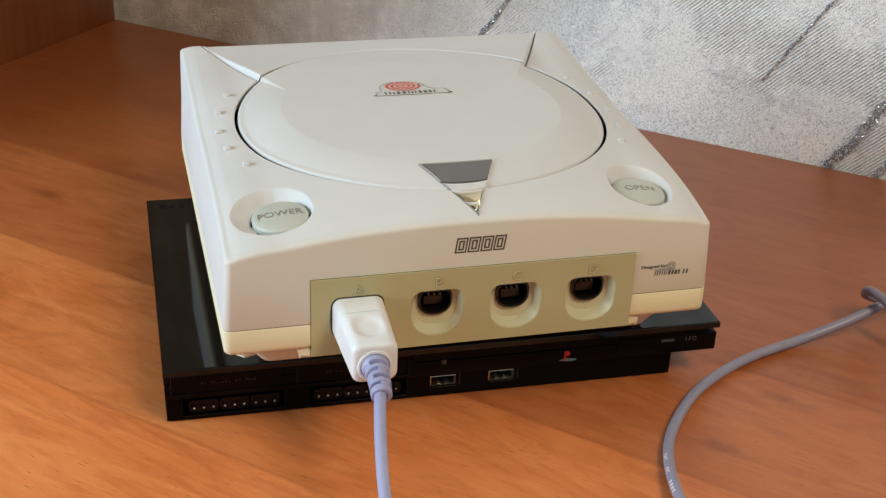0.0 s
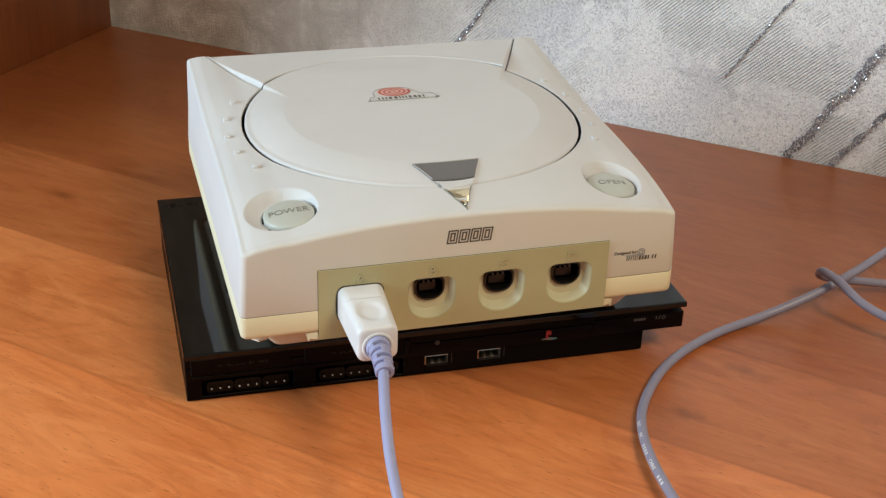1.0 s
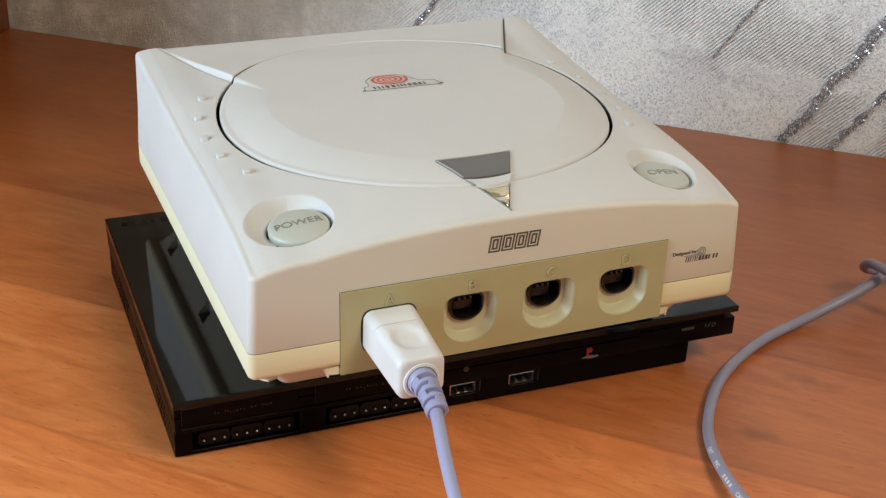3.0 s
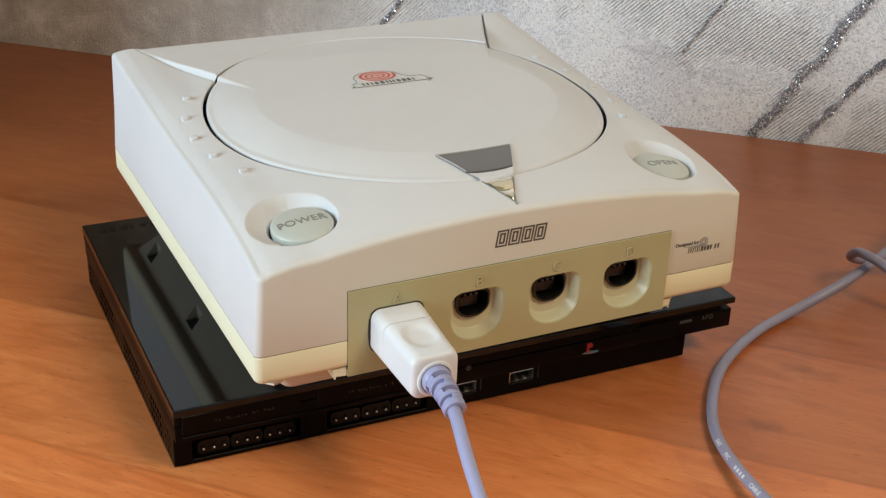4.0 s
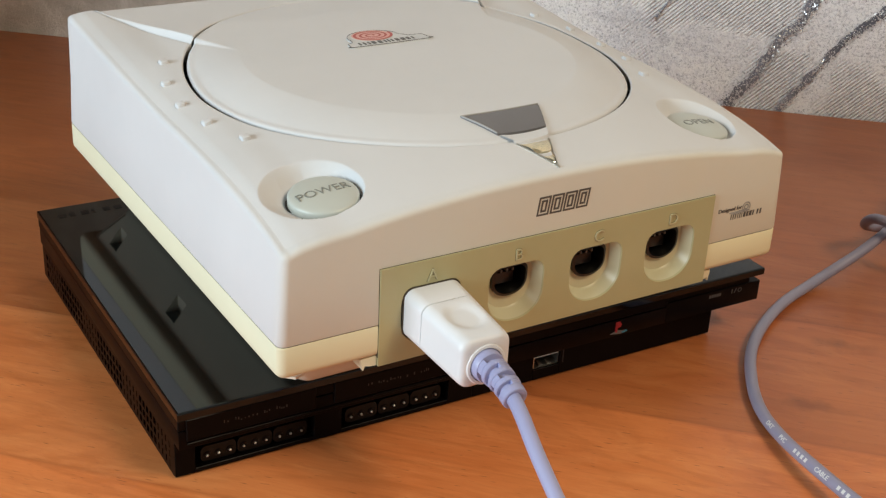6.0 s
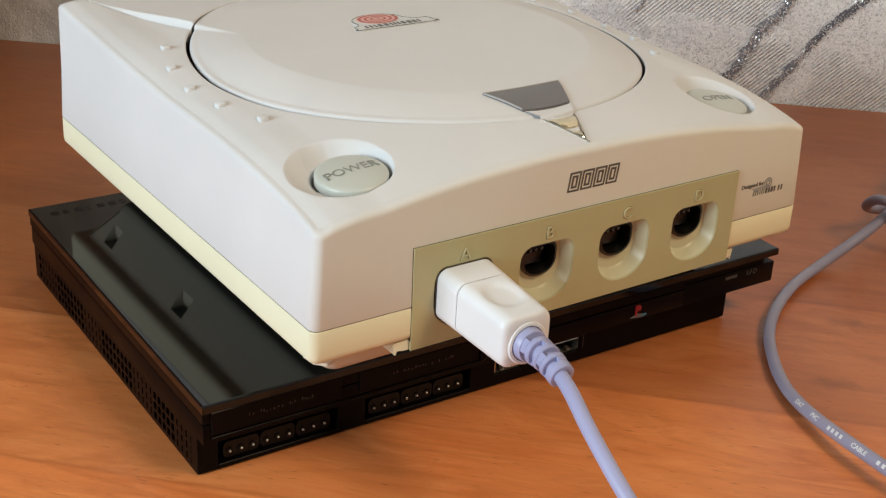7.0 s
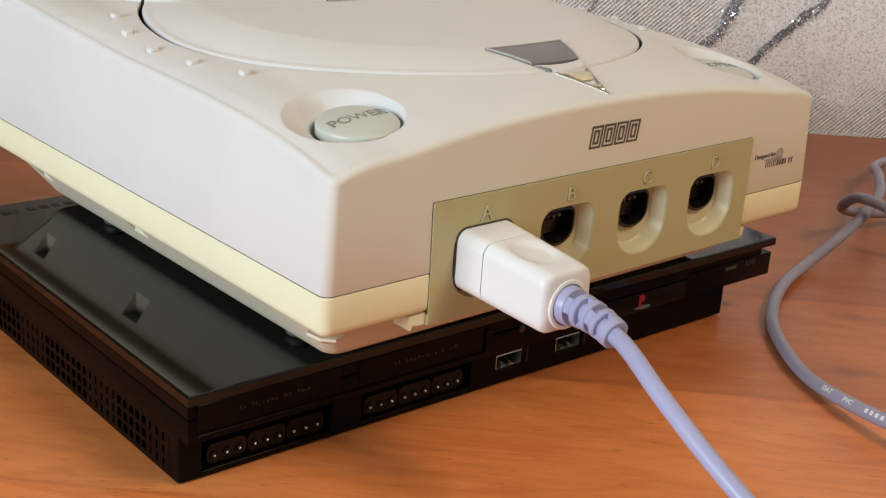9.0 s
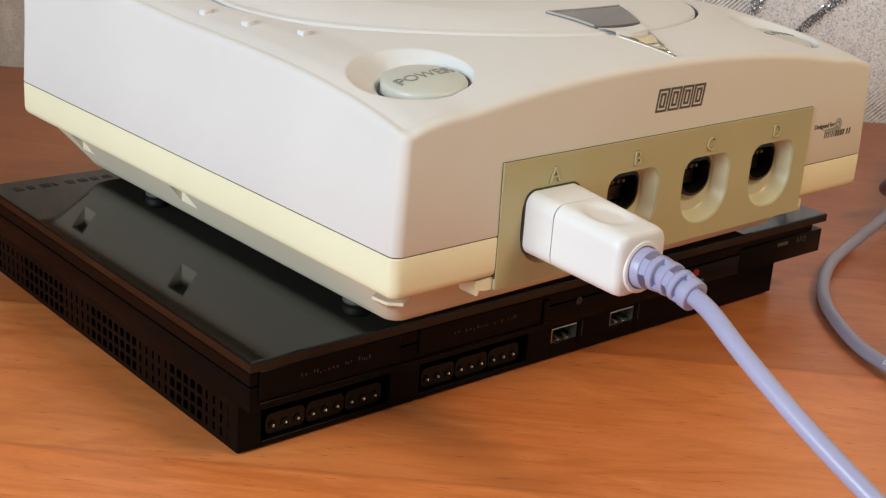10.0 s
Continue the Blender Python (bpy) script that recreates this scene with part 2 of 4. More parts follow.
def paper():
    """Embossed vinyl paper: clouded grey ground, gritty relief, and patches of slanting ribs."""
    m = Mat("embossed wallpaper", (0.5, 0.48, 0.47), 0.4)
    v = m.coords()

    def slanted(deg):
        mp = m.n("Mapping")
        mp.inputs["Rotation"].default_value = (0, radians(deg), 0)
        m.l(v, mp.inputs["Vector"])
        return mp.outputs[0]

    def ribs(deg, scale):
        w = m.n("TexWave")
        w.wave_type, w.bands_direction = "BANDS", "X"
        w.inputs["Scale"].default_value, w.inputs["Distortion"].default_value = scale, 0.6
        w.inputs["Detail"].default_value, w.inputs["Detail Scale"].default_value = 2.0, 3.0
        m.l(slanted(deg), w.inputs["Vector"])
        return w.outputs["Fac"]

    cloud = m.noise(v, 13, 8, 0.74, 1.2)
    patch = m.noise(slanted(48), 13, 4, 0.6, 0.6)
    patch2 = m.noise(slanted(-20), 16, 4, 0.6, 0.6)
    grit = m.noise(v, 620, 5, 0.75)
    coarse = m.noise(v, 190, 3, 0.6)
    # print: clouds from dark lilac grey to near white, bluish drifts
    c = m.ramp(cloud, [(0.34, (0.36, 0.35, 0.4)), (0.43, (0.64, 0.63, 0.69)), (0.49, (0.93, 0.92, 0.98)), (0.56, (1.0, 1.0, 1.0))])
    c = m.mix(m.ramp(m.noise(slanted(20), 8, 5, 0.65, 0.6), [(0.46, (0, 0, 0)), (0.64, (0.75, 0.75, 0.75))]), c, (0.56, 0.63, 0.74))
    # tan towards the shaded end, pale lilac towards the bright one: light painted in
    sep = m.n("SeparateXYZ")
    m.l(v, sep.inputs[0])
    far = m.n("Math")
    far.operation, far.inputs[1].default_value = "MULTIPLY_ADD", 0.25
    m.l(m.noise(v, 7, 5, 0.65), far.inputs[0])
    m.l(sep.outputs["X"], far.inputs[2])
    c = m.mix(m.ramp(far.outputs[0], [(0.47, (0, 0, 0)), (0.56, (0.8, 0.8, 0.8))]), c, (0.99, 0.96, 1.0))
    # grit and creases also carry the relief's shade and glints as colour
    c = m.mix(0.5, c, m.ramp(grit, [(0.4, (0.1, 0.1, 0.11)), (0.46, (0.86, 0.86, 0.9)), (0.53, (1.0, 1.0, 1.0))]))
    crinkle = m.noise(v, 330, 3, 0.6, 1.0)
    c = m.mix(m.ramp(crinkle, [(0.46, (0, 0, 0)), (0.495, (0.42, 0.42, 0.42)), (0.53, (0, 0, 0))]), c, (0.16, 0.155, 0.175))
    c = m.mix(m.ramp(crinkle, [(0.53, (0, 0, 0)), (0.57, (0.75, 0.75, 0.75)), (0.62, (0, 0, 0))]), c, (1.0, 1.0, 1.0))
    rib = ribs(-45, 175)
    # no ribs in the tan end
    plain = m.ramp(far.outputs[0], [(0.2, (0, 0, 0)), (0.36, (1, 1, 1))])
    mask = m.mix(1.0, m.ramp(patch, [(0.5, (0, 0, 0)), (0.6, (1, 1, 1))]), plain, "MULTIPLY")
    mask2 = m.mix(1.0, m.ramp(patch2, [(0.54, (0, 0, 0)), (0.68, (1, 1, 1))]), plain, "MULTIPLY")
    # rib colours repeat the shade and sheen of their relief
    c = m.mix(m.mix(0.45, (0, 0, 0), mask), c, m.ramp(rib, [(0.2, (0.45, 0.44, 0.48)), (0.6, (1.0, 1.0, 1.0))]))
    c = m.mix(m.mix(0.35, (0, 0, 0), mask2), c, m.ramp(ribs(28, 205), [(0.2, (0.42, 0.41, 0.45)), (0.7, (0.97, 0.96, 1.0))]))
    blots = m.noise(v, 36, 6, 0.78, 1.5)
    c = m.mix(m.ramp(blots, [(0.54, (0, 0, 0)), (0.66, (0.8, 0.8, 0.8))]), c, (1.0, 1.0, 1.0))
    # the dim, brownish light at one end is mixed in as tan
    tan = m.ramp(m.noise(v, 26, 6, 0.7, 0.5), [(0.36, (0.46, 0.425, 0.375)), (0.52, (0.62, 0.575, 0.52)), (0.66, (0.86, 0.82, 0.77))])
    c = m.mix(m.ramp(far.outputs[0], [(0.15, (0.92, 0.92, 0.92)), (0.34, (0, 0, 0))]), c, tan)
    m.colour(c)
    m.rough(grit, 0.18, 0.5)
    m.b.inputs["Specular IOR Level"].default_value = 0.75
    m.bump(coarse, 0.8, 0.0013)
    m.bump(grit, 1.0, 0.0016)
    m.bump(m.mix(1.0, mask, rib, "MULTIPLY"), 0.8, 0.0009)
    return m.m


M_PAPER = paper()
M_VEIN = plastic("vein thread", (0.1, 0.102, 0.122), (0.3, 0.305, 0.35), 0.45, 0.0002)
M_FLAKE = Mat("silver flake", (0.85, 0.85, 0.86), 0.3, 0.6).m
M_PAINT = plastic("wall paint", (0.36, 0.345, 0.32), (0.4, 0.385, 0.355), 0.8, 0)
M_FLOOR = plastic("floor boards", (0.2, 0.12, 0.07), (0.26, 0.16, 0.09), 0.5, 0)

# ---- mesh helpers (millimetres in, metres out) ----
MM = 0.001


def part(name, bm, material, parent=None, label="", smooth=True, angle=35):
    """Links a bmesh as one mesh object under a thing or a part."""
    bmesh.ops.recalc_face_normals(bm, faces=bm.faces)
    me = bpy.data.meshes.new(name)
    for v in bm.verts:
        v.co *= MM
    bm.to_mesh(me)
    bm.free()
    for m in material if isinstance(material, (list, tuple)) else [material]:
        me.materials.append(m)
    if smooth:
        me.polygons.foreach_set("use_smooth", [True] * len(me.polygons))
        me.set_sharp_from_angle(angle=radians(angle))
    ob = new(name, me)
    if parent:
        ob.parent = parent
    if label:
        tagged(ob, label)
    return ob


def thing(name, label, category, group="", at=(0, 0, 0)):
    ob = new(name)
    ob.empty_display_size = 0.02
    ob.location = Vector(at) * MM
    return tagged(ob, label, category, group)


def loops(bm, rings, close=True, cap_first=False, cap_last=False):
    """Skins rings of points, all of one length."""
    vs = [[bm.verts.new(p) for p in ring] for ring in rings]
    n = len(rings[0])
    for a, b in zip(vs, vs[1:]):
        for i in range(n if close else n - 1):
            j = (i + 1) % n
            bm.faces.new((a[i], a[j], b[j], b[i]))
    if cap_first:
        bm.faces.new(vs[0][::-1])
    if cap_last:
        bm.faces.new(vs[-1])
    return vs


def rbox(bm, x0, x1, y0, y1, z0, z1, r=0.6, seg=2):
    """A box with rounded edges."""
    made = bmesh.ops.create_cube(bm, size=1)["verts"]
    for v in made:
        v.co = Vector(((x0 + x1) / 2 + v.co.x * (x1 - x0), (y0 + y1) / 2 + v.co.y * (y1 - y0), (z0 + z1) / 2 + v.co.z * (z1 - z0)))
    if r > 0:
        edges = list({e for v in made for e in v.link_edges})
        bmesh.ops.bevel(bm, geom=edges, offset=r, segments=seg, profile=0.5, affect="EDGES")


def box_part(name, x0, x1, y0, y1, z0, z1, material, parent=None, label="", r=0.6, seg=2):
    bm = bmesh.new()
    rbox(bm, x0, x1, y0, y1, z0, z1, r, seg)
    return part(name, bm, material, parent, label)


def round_rect(x0, x1, y0, y1, r, per=8, edge=1):
    """Points round a rectangle with rounded corners, from the right side anticlockwise; edge: points added along each side."""
    pts = []
    for cx, cy, a in ((x1 - r, y1 - r, 0), (x0 + r, y1 - r, 90), (x0 + r, y0 + r, 180), (x1 - r, y0 + r, 270)):
        for k in range(per + 1):
            w = radians(a + 90 * k / per)
            pts.append(Vector((cx + r * math.cos(w), cy + r * math.sin(w))))
    out = []
    for i, p in enumerate(pts):
        q = pts[(i + 1) % len(pts)]
        out.append(p)
        if i % (per + 1) == per:
            out += [p.lerp(q, k / (edge + 1)) for k in range(1, edge + 1)]
    return out


def extrude_outline(name, pts, y0, y1, material, parent, label="", axis="y"):
    """A flat plate of an outline in x and z (axis y), or in x and y (axis z)."""
    bm = bmesh.new()
    f = (lambda p, d: (p[0], d, p[1])) if axis == "y" else (lambda p, d: (p[0], p[1], d))
    loops(bm, [[f(p, y0) for p in pts], [f(p, y1) for p in pts]], True, True, True)
    return part(name, bm, material, parent, label, smooth=False)


def lettering(name, body, size, material, parent, m, depth=0.15, label="", warp=None, thin=0.0):
    """Writing in the built-in font as a mesh, centred, by a pose in millimetres."""
    cu = bpy.data.curves.new(name, "FONT")
    cu.body, cu.size, cu.extrude, cu.align_x, cu.align_y = body, size, depth, "CENTER", "CENTER"
    cu.offset = thin
    tmp = bpy.data.objects.new(name, cu)
    scene.collection.objects.link(tmp)
    me = bpy.data.meshes.new_from_object(tmp.evaluated_get(bpy.context.evaluated_depsgraph_get()))
    bpy.data.objects.remove(tmp)
    bm = bmesh.new()
    bm.from_mesh(me)
    if warp:
        bmesh.ops.subdivide_edges(bm, edges=[e for e in bm.edges if e.calc_length() > 0.8], cuts=2)
        for v in bm.verts:
            v.co.z += warp(v.co.x, v.co.y)
    bm.transform(m)
    return part(name, bm, material, parent, label, smooth=False)


def smooth_line(pts, step):
    """A smooth line through the points."""
    P = [Vector(p) for p in pts]
    P = [2 * P[0] - P[1]] + P + [2 * P[-1] - P[-2]]
    line = []
    for i in range(1, len(P) - 2):
        a, b, c, d = P[i - 1 : i + 3]
        for k in range(step):
            s = k / step
            line.append(0.5 * (2 * b + (c - a) * s + (2 * a - 5 * b + 4 * c - d) * s * s + (3 * b - a - 3 * c + d) * s**3))
    line.append(P[-2])
    return line


def tube(name, pts, r, material, parent=None, label="", n=16, step=6):
    """A round cable along a smooth line through the points."""
    line = smooth_line(pts, step)
    bm = bmesh.new()
    rings, side = [], None
    for i, p in enumerate(line):
        w = (line[min(i + 1, len(line) - 1)] - line[max(i - 1, 0)]).normalized()
        side = (side - w * side.dot(w)).normalized() if side else w.orthogonal().normalized()
        up = w.cross(side)
        rings.append([p + r * (math.cos(a) * side + math.sin(a) * up) for a in (2 * math.pi * k / n for k in range(n))])
    loops(bm, rings, True, True, True)
    return part(name, bm, material, parent, label, angle=60)


# ---- room ----
def slab(name, a0, a1, b0, b1, z0, z1, material, label, category):
    """A slab along the papered wall, in metres of room()."""
    bm = bmesh.new()
    rbox(bm, a0 * 1000, a1 * 1000, -b1 * 1000, -b0 * 1000, z0 * 1000, z1 * 1000, 0)
    ob = part(name, bm, material, smooth=False)
    ob.matrix_world = Matrix.Translation(WALL_P) @ Matrix.Rotation(WALL_A, 4, "Z")
    return tagged(ob, label, category, kind="structure")


def wall_with_window(name, a0, a1, b0, b1, w0, w1, z0, z1):
    """A side wall in four pieces round a window opening."""
    tag = ("plain painted wall beside the window", "wall")
    slab(name + "_below", a0, a1, b0, b1, -0.75, z0, M_PAINT, *tag)
    slab(name + "_above", a0, a1, b0, b1, z1, 1.85, M_PAINT, *tag)
    slab(name + "_near", a0, a1, b0, w0, z0, z1, M_PAINT, *tag)
    slab(name + "_far", a0, a1, w1, b1, z0, z1, M_PAINT, *tag)


slab("wall_papered", -1.03, 1.25, -0.12, 0.0, -0.75, 1.85, M_PAPER, "grey embossed wallpaper with silvery glitter veins", "wall")
wall_with_window("wall_left", -1.15, -1.03, -0.12, 2.72, 1.04, 2.09, 0.15, 1.02)
# unseen opening added to hold the warm light on the right
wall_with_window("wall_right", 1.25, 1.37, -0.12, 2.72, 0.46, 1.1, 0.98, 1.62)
slab("wall_behind", -1.03, 1.25, 2.6, 2.72, -0.75, 1.85, M_PAINT, "plain painted wall", "wall")
slab("ceiling", -1.03, 1.25, 0.0, 2.6, 1.73, 1.85, M_PAINT, "plain white ceiling", "ceiling")
slab("floor", -1.03, 1.25, 0.0, 2.6, -0.85, -0.73, M_FLOOR, "brown wooden floor", "floor")

# desk: top in the wall's own axes
def build_desk():
    desk = thing("desk", "reddish alder veneer desk standing against the papered wall", "desk")
    bm = bmesh.new()
    rbox(bm, -166, 900, -760, -1, -26, 0, 1.2, 2)
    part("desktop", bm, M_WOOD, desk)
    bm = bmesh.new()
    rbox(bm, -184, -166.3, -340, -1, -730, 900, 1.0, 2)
    part("side_panel", bm, M_WOOD_SHADED, desk, "tall dark alder veneer side panel with shade in its colour")
    bm = bmesh.new()
    rbox(bm, 880, 899, -700, -3, -730, -26.3, 1.0, 2)
    part("side_panel", bm, M_WOOD, desk)
    desk.matrix_world = Matrix.Translation(WALL_P) @ Matrix.Rotation(WALL_A, 4, "Z")


build_desk()

# glitter veins on the wallpaper: dark threads strewn with silver flakes
def build_vein(line, width, flakes, seed):
    rnd = random.Random(seed)
    P = [Vector((a, 0, z)) for a, z in line]
    path = []
    for p, q in zip(P, P[1:]):
        n = max(2, int((q - p).length / 1.5))
        path += [p.lerp(q, k / n) for k in range(n)]
    bm = bmesh.new()
    left, right = [], []
    for i, p in enumerate(path):
        w = (path[min(i + 1, len(path) - 1)] - path[max(i - 1, 0)]).normalized()
        side = Vector((w.z, 0, -w.x))
        sway = 1.4 * noise.noise(p * 0.08 + Vector((seed, 0, 0))) + 0.6 * noise.noise(p * 0.4)
        half = width * (0.2 + 0.2 * noise.noise(p * 0.12 + Vector((0, seed, 0))) + 0.1 * rnd.random())
        c = p + side * sway
        left.append(c - side * half + Vector((0, -0.5, 0)))
        right.append(c + side * half + Vector((0, -0.5, 0)))
        path[i] = c
    loops(bm, [left, [(a + b) / 2 + Vector((0, -0.5, 0)) for a, b in zip(left, right)], right], False)
    bed = part("vein_bed", bm, M_VEIN, None, "dark glitter vein pressed into the wallpaper")
    bm = bmesh.new()
    for _ in range(3 * flakes):
        c = rnd.choice(path) + Vector((max(-1.4, min(1.4, rnd.gauss(0, 0.55))) * width * 0.4, -1.2 - rnd.random() * 0.5, max(-1.4, min(1.4, rnd.gauss(0, 0.55))) * width * 0.4))
        turn = Euler((rnd.gauss(0, 0.5), rnd.random() * 6.3, rnd.gauss(0, 0.5))).to_matrix()
        r = rnd.uniform(0.18, 0.5)
        f = bm.faces.new([bm.verts.new(c + turn @ Vector((r * x, 0, r * y))) for x, y in ((-1, -0.6), (0.9, -0.8), (1, 0.7), (-0.7, 0.9))])
        f.material_index = int(rnd.random() < 0.45)
    fl = part("flakes", bm, (M_FLAKE, M_VEIN), bed, "silver glitter flakes", smooth=False)
    tagged(fl, kind="stuff")
    bed.matrix_world = Matrix.Translation(WALL_P) @ Matrix.Rotation(WALL_A, 4, "Z")
    return tagged(bed, category="wallpaper", kind="structure")


build_vein([(364, 0), (377, 19), (386, 38), (397, 52), (406, 72), (424, 100), (440, 130)], 9.0, 900, 1)
build_vein([(393, 0), (406, 21), (423, 45), (445, 66), (470, 92), (500, 125)], 7.0, 650, 2)
build_vein([(108, 6), (131, 38), (142, 54), (152, 69), (175, 98), (190, 120)], 5.0, 300, 3)
build_vein([(318, 46), (326, 58), (341, 84), (350, 98), (366, 120)], 2.4, 120, 4)

# ---- white disc console ----
LC, LR = Vector((1.2, 101.4)), 79.2
# it lies about one degree askew on the black console
CONSOLE_M = Matrix.Translation((0, 0.0004, 0)) @ Matrix.Rotation(radians(1.0), 4, "Z")


def step01(a, b, v):
    t = min(1.0, max(0.0, (v - a) / (b - a)))
    return t * t * (3 - 2 * t)


def side_z(y):
    return 84.5 + 10.0 * (1 - math.exp(-max(y, 0) / 30)) + 7 * (max(0.0, y - 100) / 97) ** 1.3


def dome(x, y):
    """The height of the outer top shell."""
    t = min(1.0, max(0.0, (y - 110) / 85))
    bulge = 10 - 8.6 * t * t * (3 - 2 * t)
    return side_z(y) + bulge * (1 - min(1.0, abs(x) / 95.5) ** 2.2) + 0.9 * step01(72, 84, abs(x)) * (1 - step01(88, 95, abs(x)))


def vee(x, y):
    """Millimetres inside the V of the lid's two seams (negative outside)."""
    return ((0.443 if x < 0 else 0.437) * (y - 5.5) - abs(x)) * 0.914


def deck(y):
    return 103.2 - 1.4 * step01(150, 180, y)


BUTTONS = ((-71.6, 23.8), (71.6, 23.2))


def shell_z(x, y):
    z = dome(x, y)
    if y > 102:
        d = vee(x, y)
        z += (deck(y) - z) * step01(0.0, 1.2, d) - 1.6 * max(0.0, 1 - abs(d + 0.45) / 0.65)
    for bx, by in BUTTONS:
        sgn = 1 if bx > 0 else -1
        # a dish that opens towards the back and the outer side
        wide = 3.4 if bx < 0 else 1.2
        d = math.hypot((x - bx - sgn * wide) / (11.8 + wide), (y - by - 2.4) / 15.0)
        if d < 1.0:
            out_ = max(0.0, min(1.0, sgn * (x - bx) / 9))
            slope = 0.3 + 0.25 * out_ if (y - by) > -4 else 0.3 + 0.25 * out_ - (0.2 + 0.25 * out_) * min(1.0, (by - 4 - y) / 5)
            e = min(1.0, (1.0 - d) / slope)
            z -= 4.5 * e * (0.45 * e * (3 - 2 * e) + 0.55 * (2 - e))
        # the well that the button sits in
        z += min(0.0, dome(bx, by) - 5.6 - z) * (1 - step01(10.9, 12.1, math.hypot(x - bx, y - by)))
    return z


def lid_z(x, y):
    r = math.hypot(x - LC.x, y - LC.y)
    disc = 103.9 - 0.8 * (r / 60) ** 2
    low = dome(x, y) + 0.1
    z = disc + (low - disc) * min(1.0, max(0.0, (r - 60.5) / 16.0)) if r > 60.5 else disc
    if r > 58 and y > 102:
        z += (min(disc, deck(y)) - z) * step01(0.0, 1.3, vee(x, y))
    return z


def build_console():
    con = thing("game_console", "aged off-white plastic disc game console lying on a black console", "game console")
    # upper shell: rings from the lid's opening to the outline, then the rounded rim and the side walls
    X, Y0, Y1, R0 = 92.5, 5.5, 194.5, 0.7
    out = round_rect(-X, X, Y0, Y1, R0, 10, 400)
    ang = [math.atan2(p.y - LC.y, p.x - LC.x) for p in out]
    circ = [LC + (LR + (0.45 if vee(math.cos(a) * LR, LC.y + math.sin(a) * LR) > 0 else 0.45 + 0.85 * min(1.0, 1.25 * math.cos(a) ** 2))) * Vector((math.cos(a), math.sin(a))) for a in ang]
    rings = [[(c.x + (c.x - LC.x) * 0.03, c.y + (c.y - LC.y) * 0.03, shell_z(c.x, c.y) - 7) for c in circ], [(c.x, c.y, shell_z(c.x, c.y) - 0.4) for c in circ]]
    NS = 110
    for k in range(NS + 1):
        line = []
        for c, p in zip(circ, out):
            q = (c + (p - c).normalized() * 0.4).lerp(p, k / NS)
            line.append((q.x, q.y, shell_z(q.x, q.y)))
        rings.append(line)
    top = [shell_z(p.x, p.y) for p in out]

    def ring_at(off, zs, lean=0.0):
        o = round_rect(-X - off + lean, X + off - lean, Y0 - off, Y1 + off, R0 + 0.55 * off, 10, 400)
        return [(p.x, p.y, z) for p, z in zip(o, zs)]

    for k in range(1, 7):
        a = radians(90 * k / 6)
        rings.append(ring_at(3.4 * math.sin(a) ** 0.8, [z - 2.4 * (1 - max(0.0, math.cos(a)) ** 0.8) for z in top], 0.9 * math.sin(a)))
    rings.append(ring_at(3.6, [min(76.62, z - 4.5) for z in top], 0.6))
    rings.append(ring_at(3.95, [58.5] * len(out)))
    rings.append(ring_at(3.75, [58.05] * len(out)))
    rings.append(ring_at(2.6, [57.9] * len(out)))
    bm = bmesh.new()
    loops(bm, rings)
    gone = [f for f in bm.faces if abs(f.calc_center_median().x) < 62.9 and f.calc_center_median().y < 6 and f.calc_center_median().z < 76.4]
    bmesh.ops.delete(bm, geom=gone, context="FACES")
    part("upper_shell", bm, M_SHELL, con, "off-white plastic upper shell", angle=50)
    # lid
    bm = bmesh.new()
    N, rings = 840, []
    for r in [0.5 + 1.5 * k for k in range(37)] + [56 + 0.5 * k for k in range(41)] + [76.6, 77.3, 78.0, 78.3, 78.6, 78.8, 79.0, 79.13, 79.2]:
        drop = 1.2 - math.sqrt(max(0.0, 1.44 - max(0.0, r - 78.0) ** 2))
        line = []
        for k in range(N):
            a = 2 * math.pi * k / N
            x, y = LC.x + r * math.cos(a), LC.y + r * math.sin(a)
            soft = 0.35 if y > 120 and vee(x, y) > 0 else 1.0
            line.append((x, y, lid_z(x, y) - drop * soft))
        rings.append(line)
    rings.append([(LC.x + (x - LC.x) * 0.985, LC.y + (y - LC.y) * 0.985, z - 0.9) for x, y, z in rings[-1]])
    rings.append([(LC.x + (x - LC.x) * 0.975, LC.y + (y - LC.y) * 0.975, z - 6) for x, y, z in rings[-1]])
    loops(bm, rings, True, True, False)
    part("lid", bm, M_WHITE, con, "round disc lid with a raised centre", angle=50)
    # dark floor of the gap under the lid
    bm = bmesh.new()
    ring = [(LC.x + 81.5 * math.cos(a), LC.y + 81.5 * math.sin(a)) for a in (2 * math.pi * k / 96 for k in range(96))]
    loops(bm, [[(x, y, 88) for x, y in ring], [(x, y, 89) for x, y in ring]], True, True, True)
    part("lid_well", bm, M_SOCKET, con)
    # lower shell
    bm = bmesh.new()

    def low_ring(off, z):
        o = round_rect(-X - off, X + off, Y0 - off, Y1 + off, max(R0 + 0.55 * off, 0.8), 8, 60)
        return [(p.x, p.y, z) for p in o]

    loops(bm, [low_ring(2.6, 57.85), low_ring(3.75, 57.75), low_ring(3.95, 57.45), low_ring(3.95, 49.6), low_ring(3.75, 48.4), low_ring(3.0, 47.5), low_ring(1.8, 46.9), low_ring(-9, 46.6)], True, False, True)
    gone = [f for f in bm.faces if len(f.verts) == 4 and abs(f.calc_center_median().x) < 62.0 and f.calc_center_median().y < 5.5]
    bmesh.ops.delete(bm, geom=gone, context="FACES")
    part("lower_shell", bm, M_CREAM, con, "yellowed plastic lower shell")
    bm = bmesh.new()
    loops(bm, [low_ring(3.6, 57.2), low_ring(3.6, 58.4)])
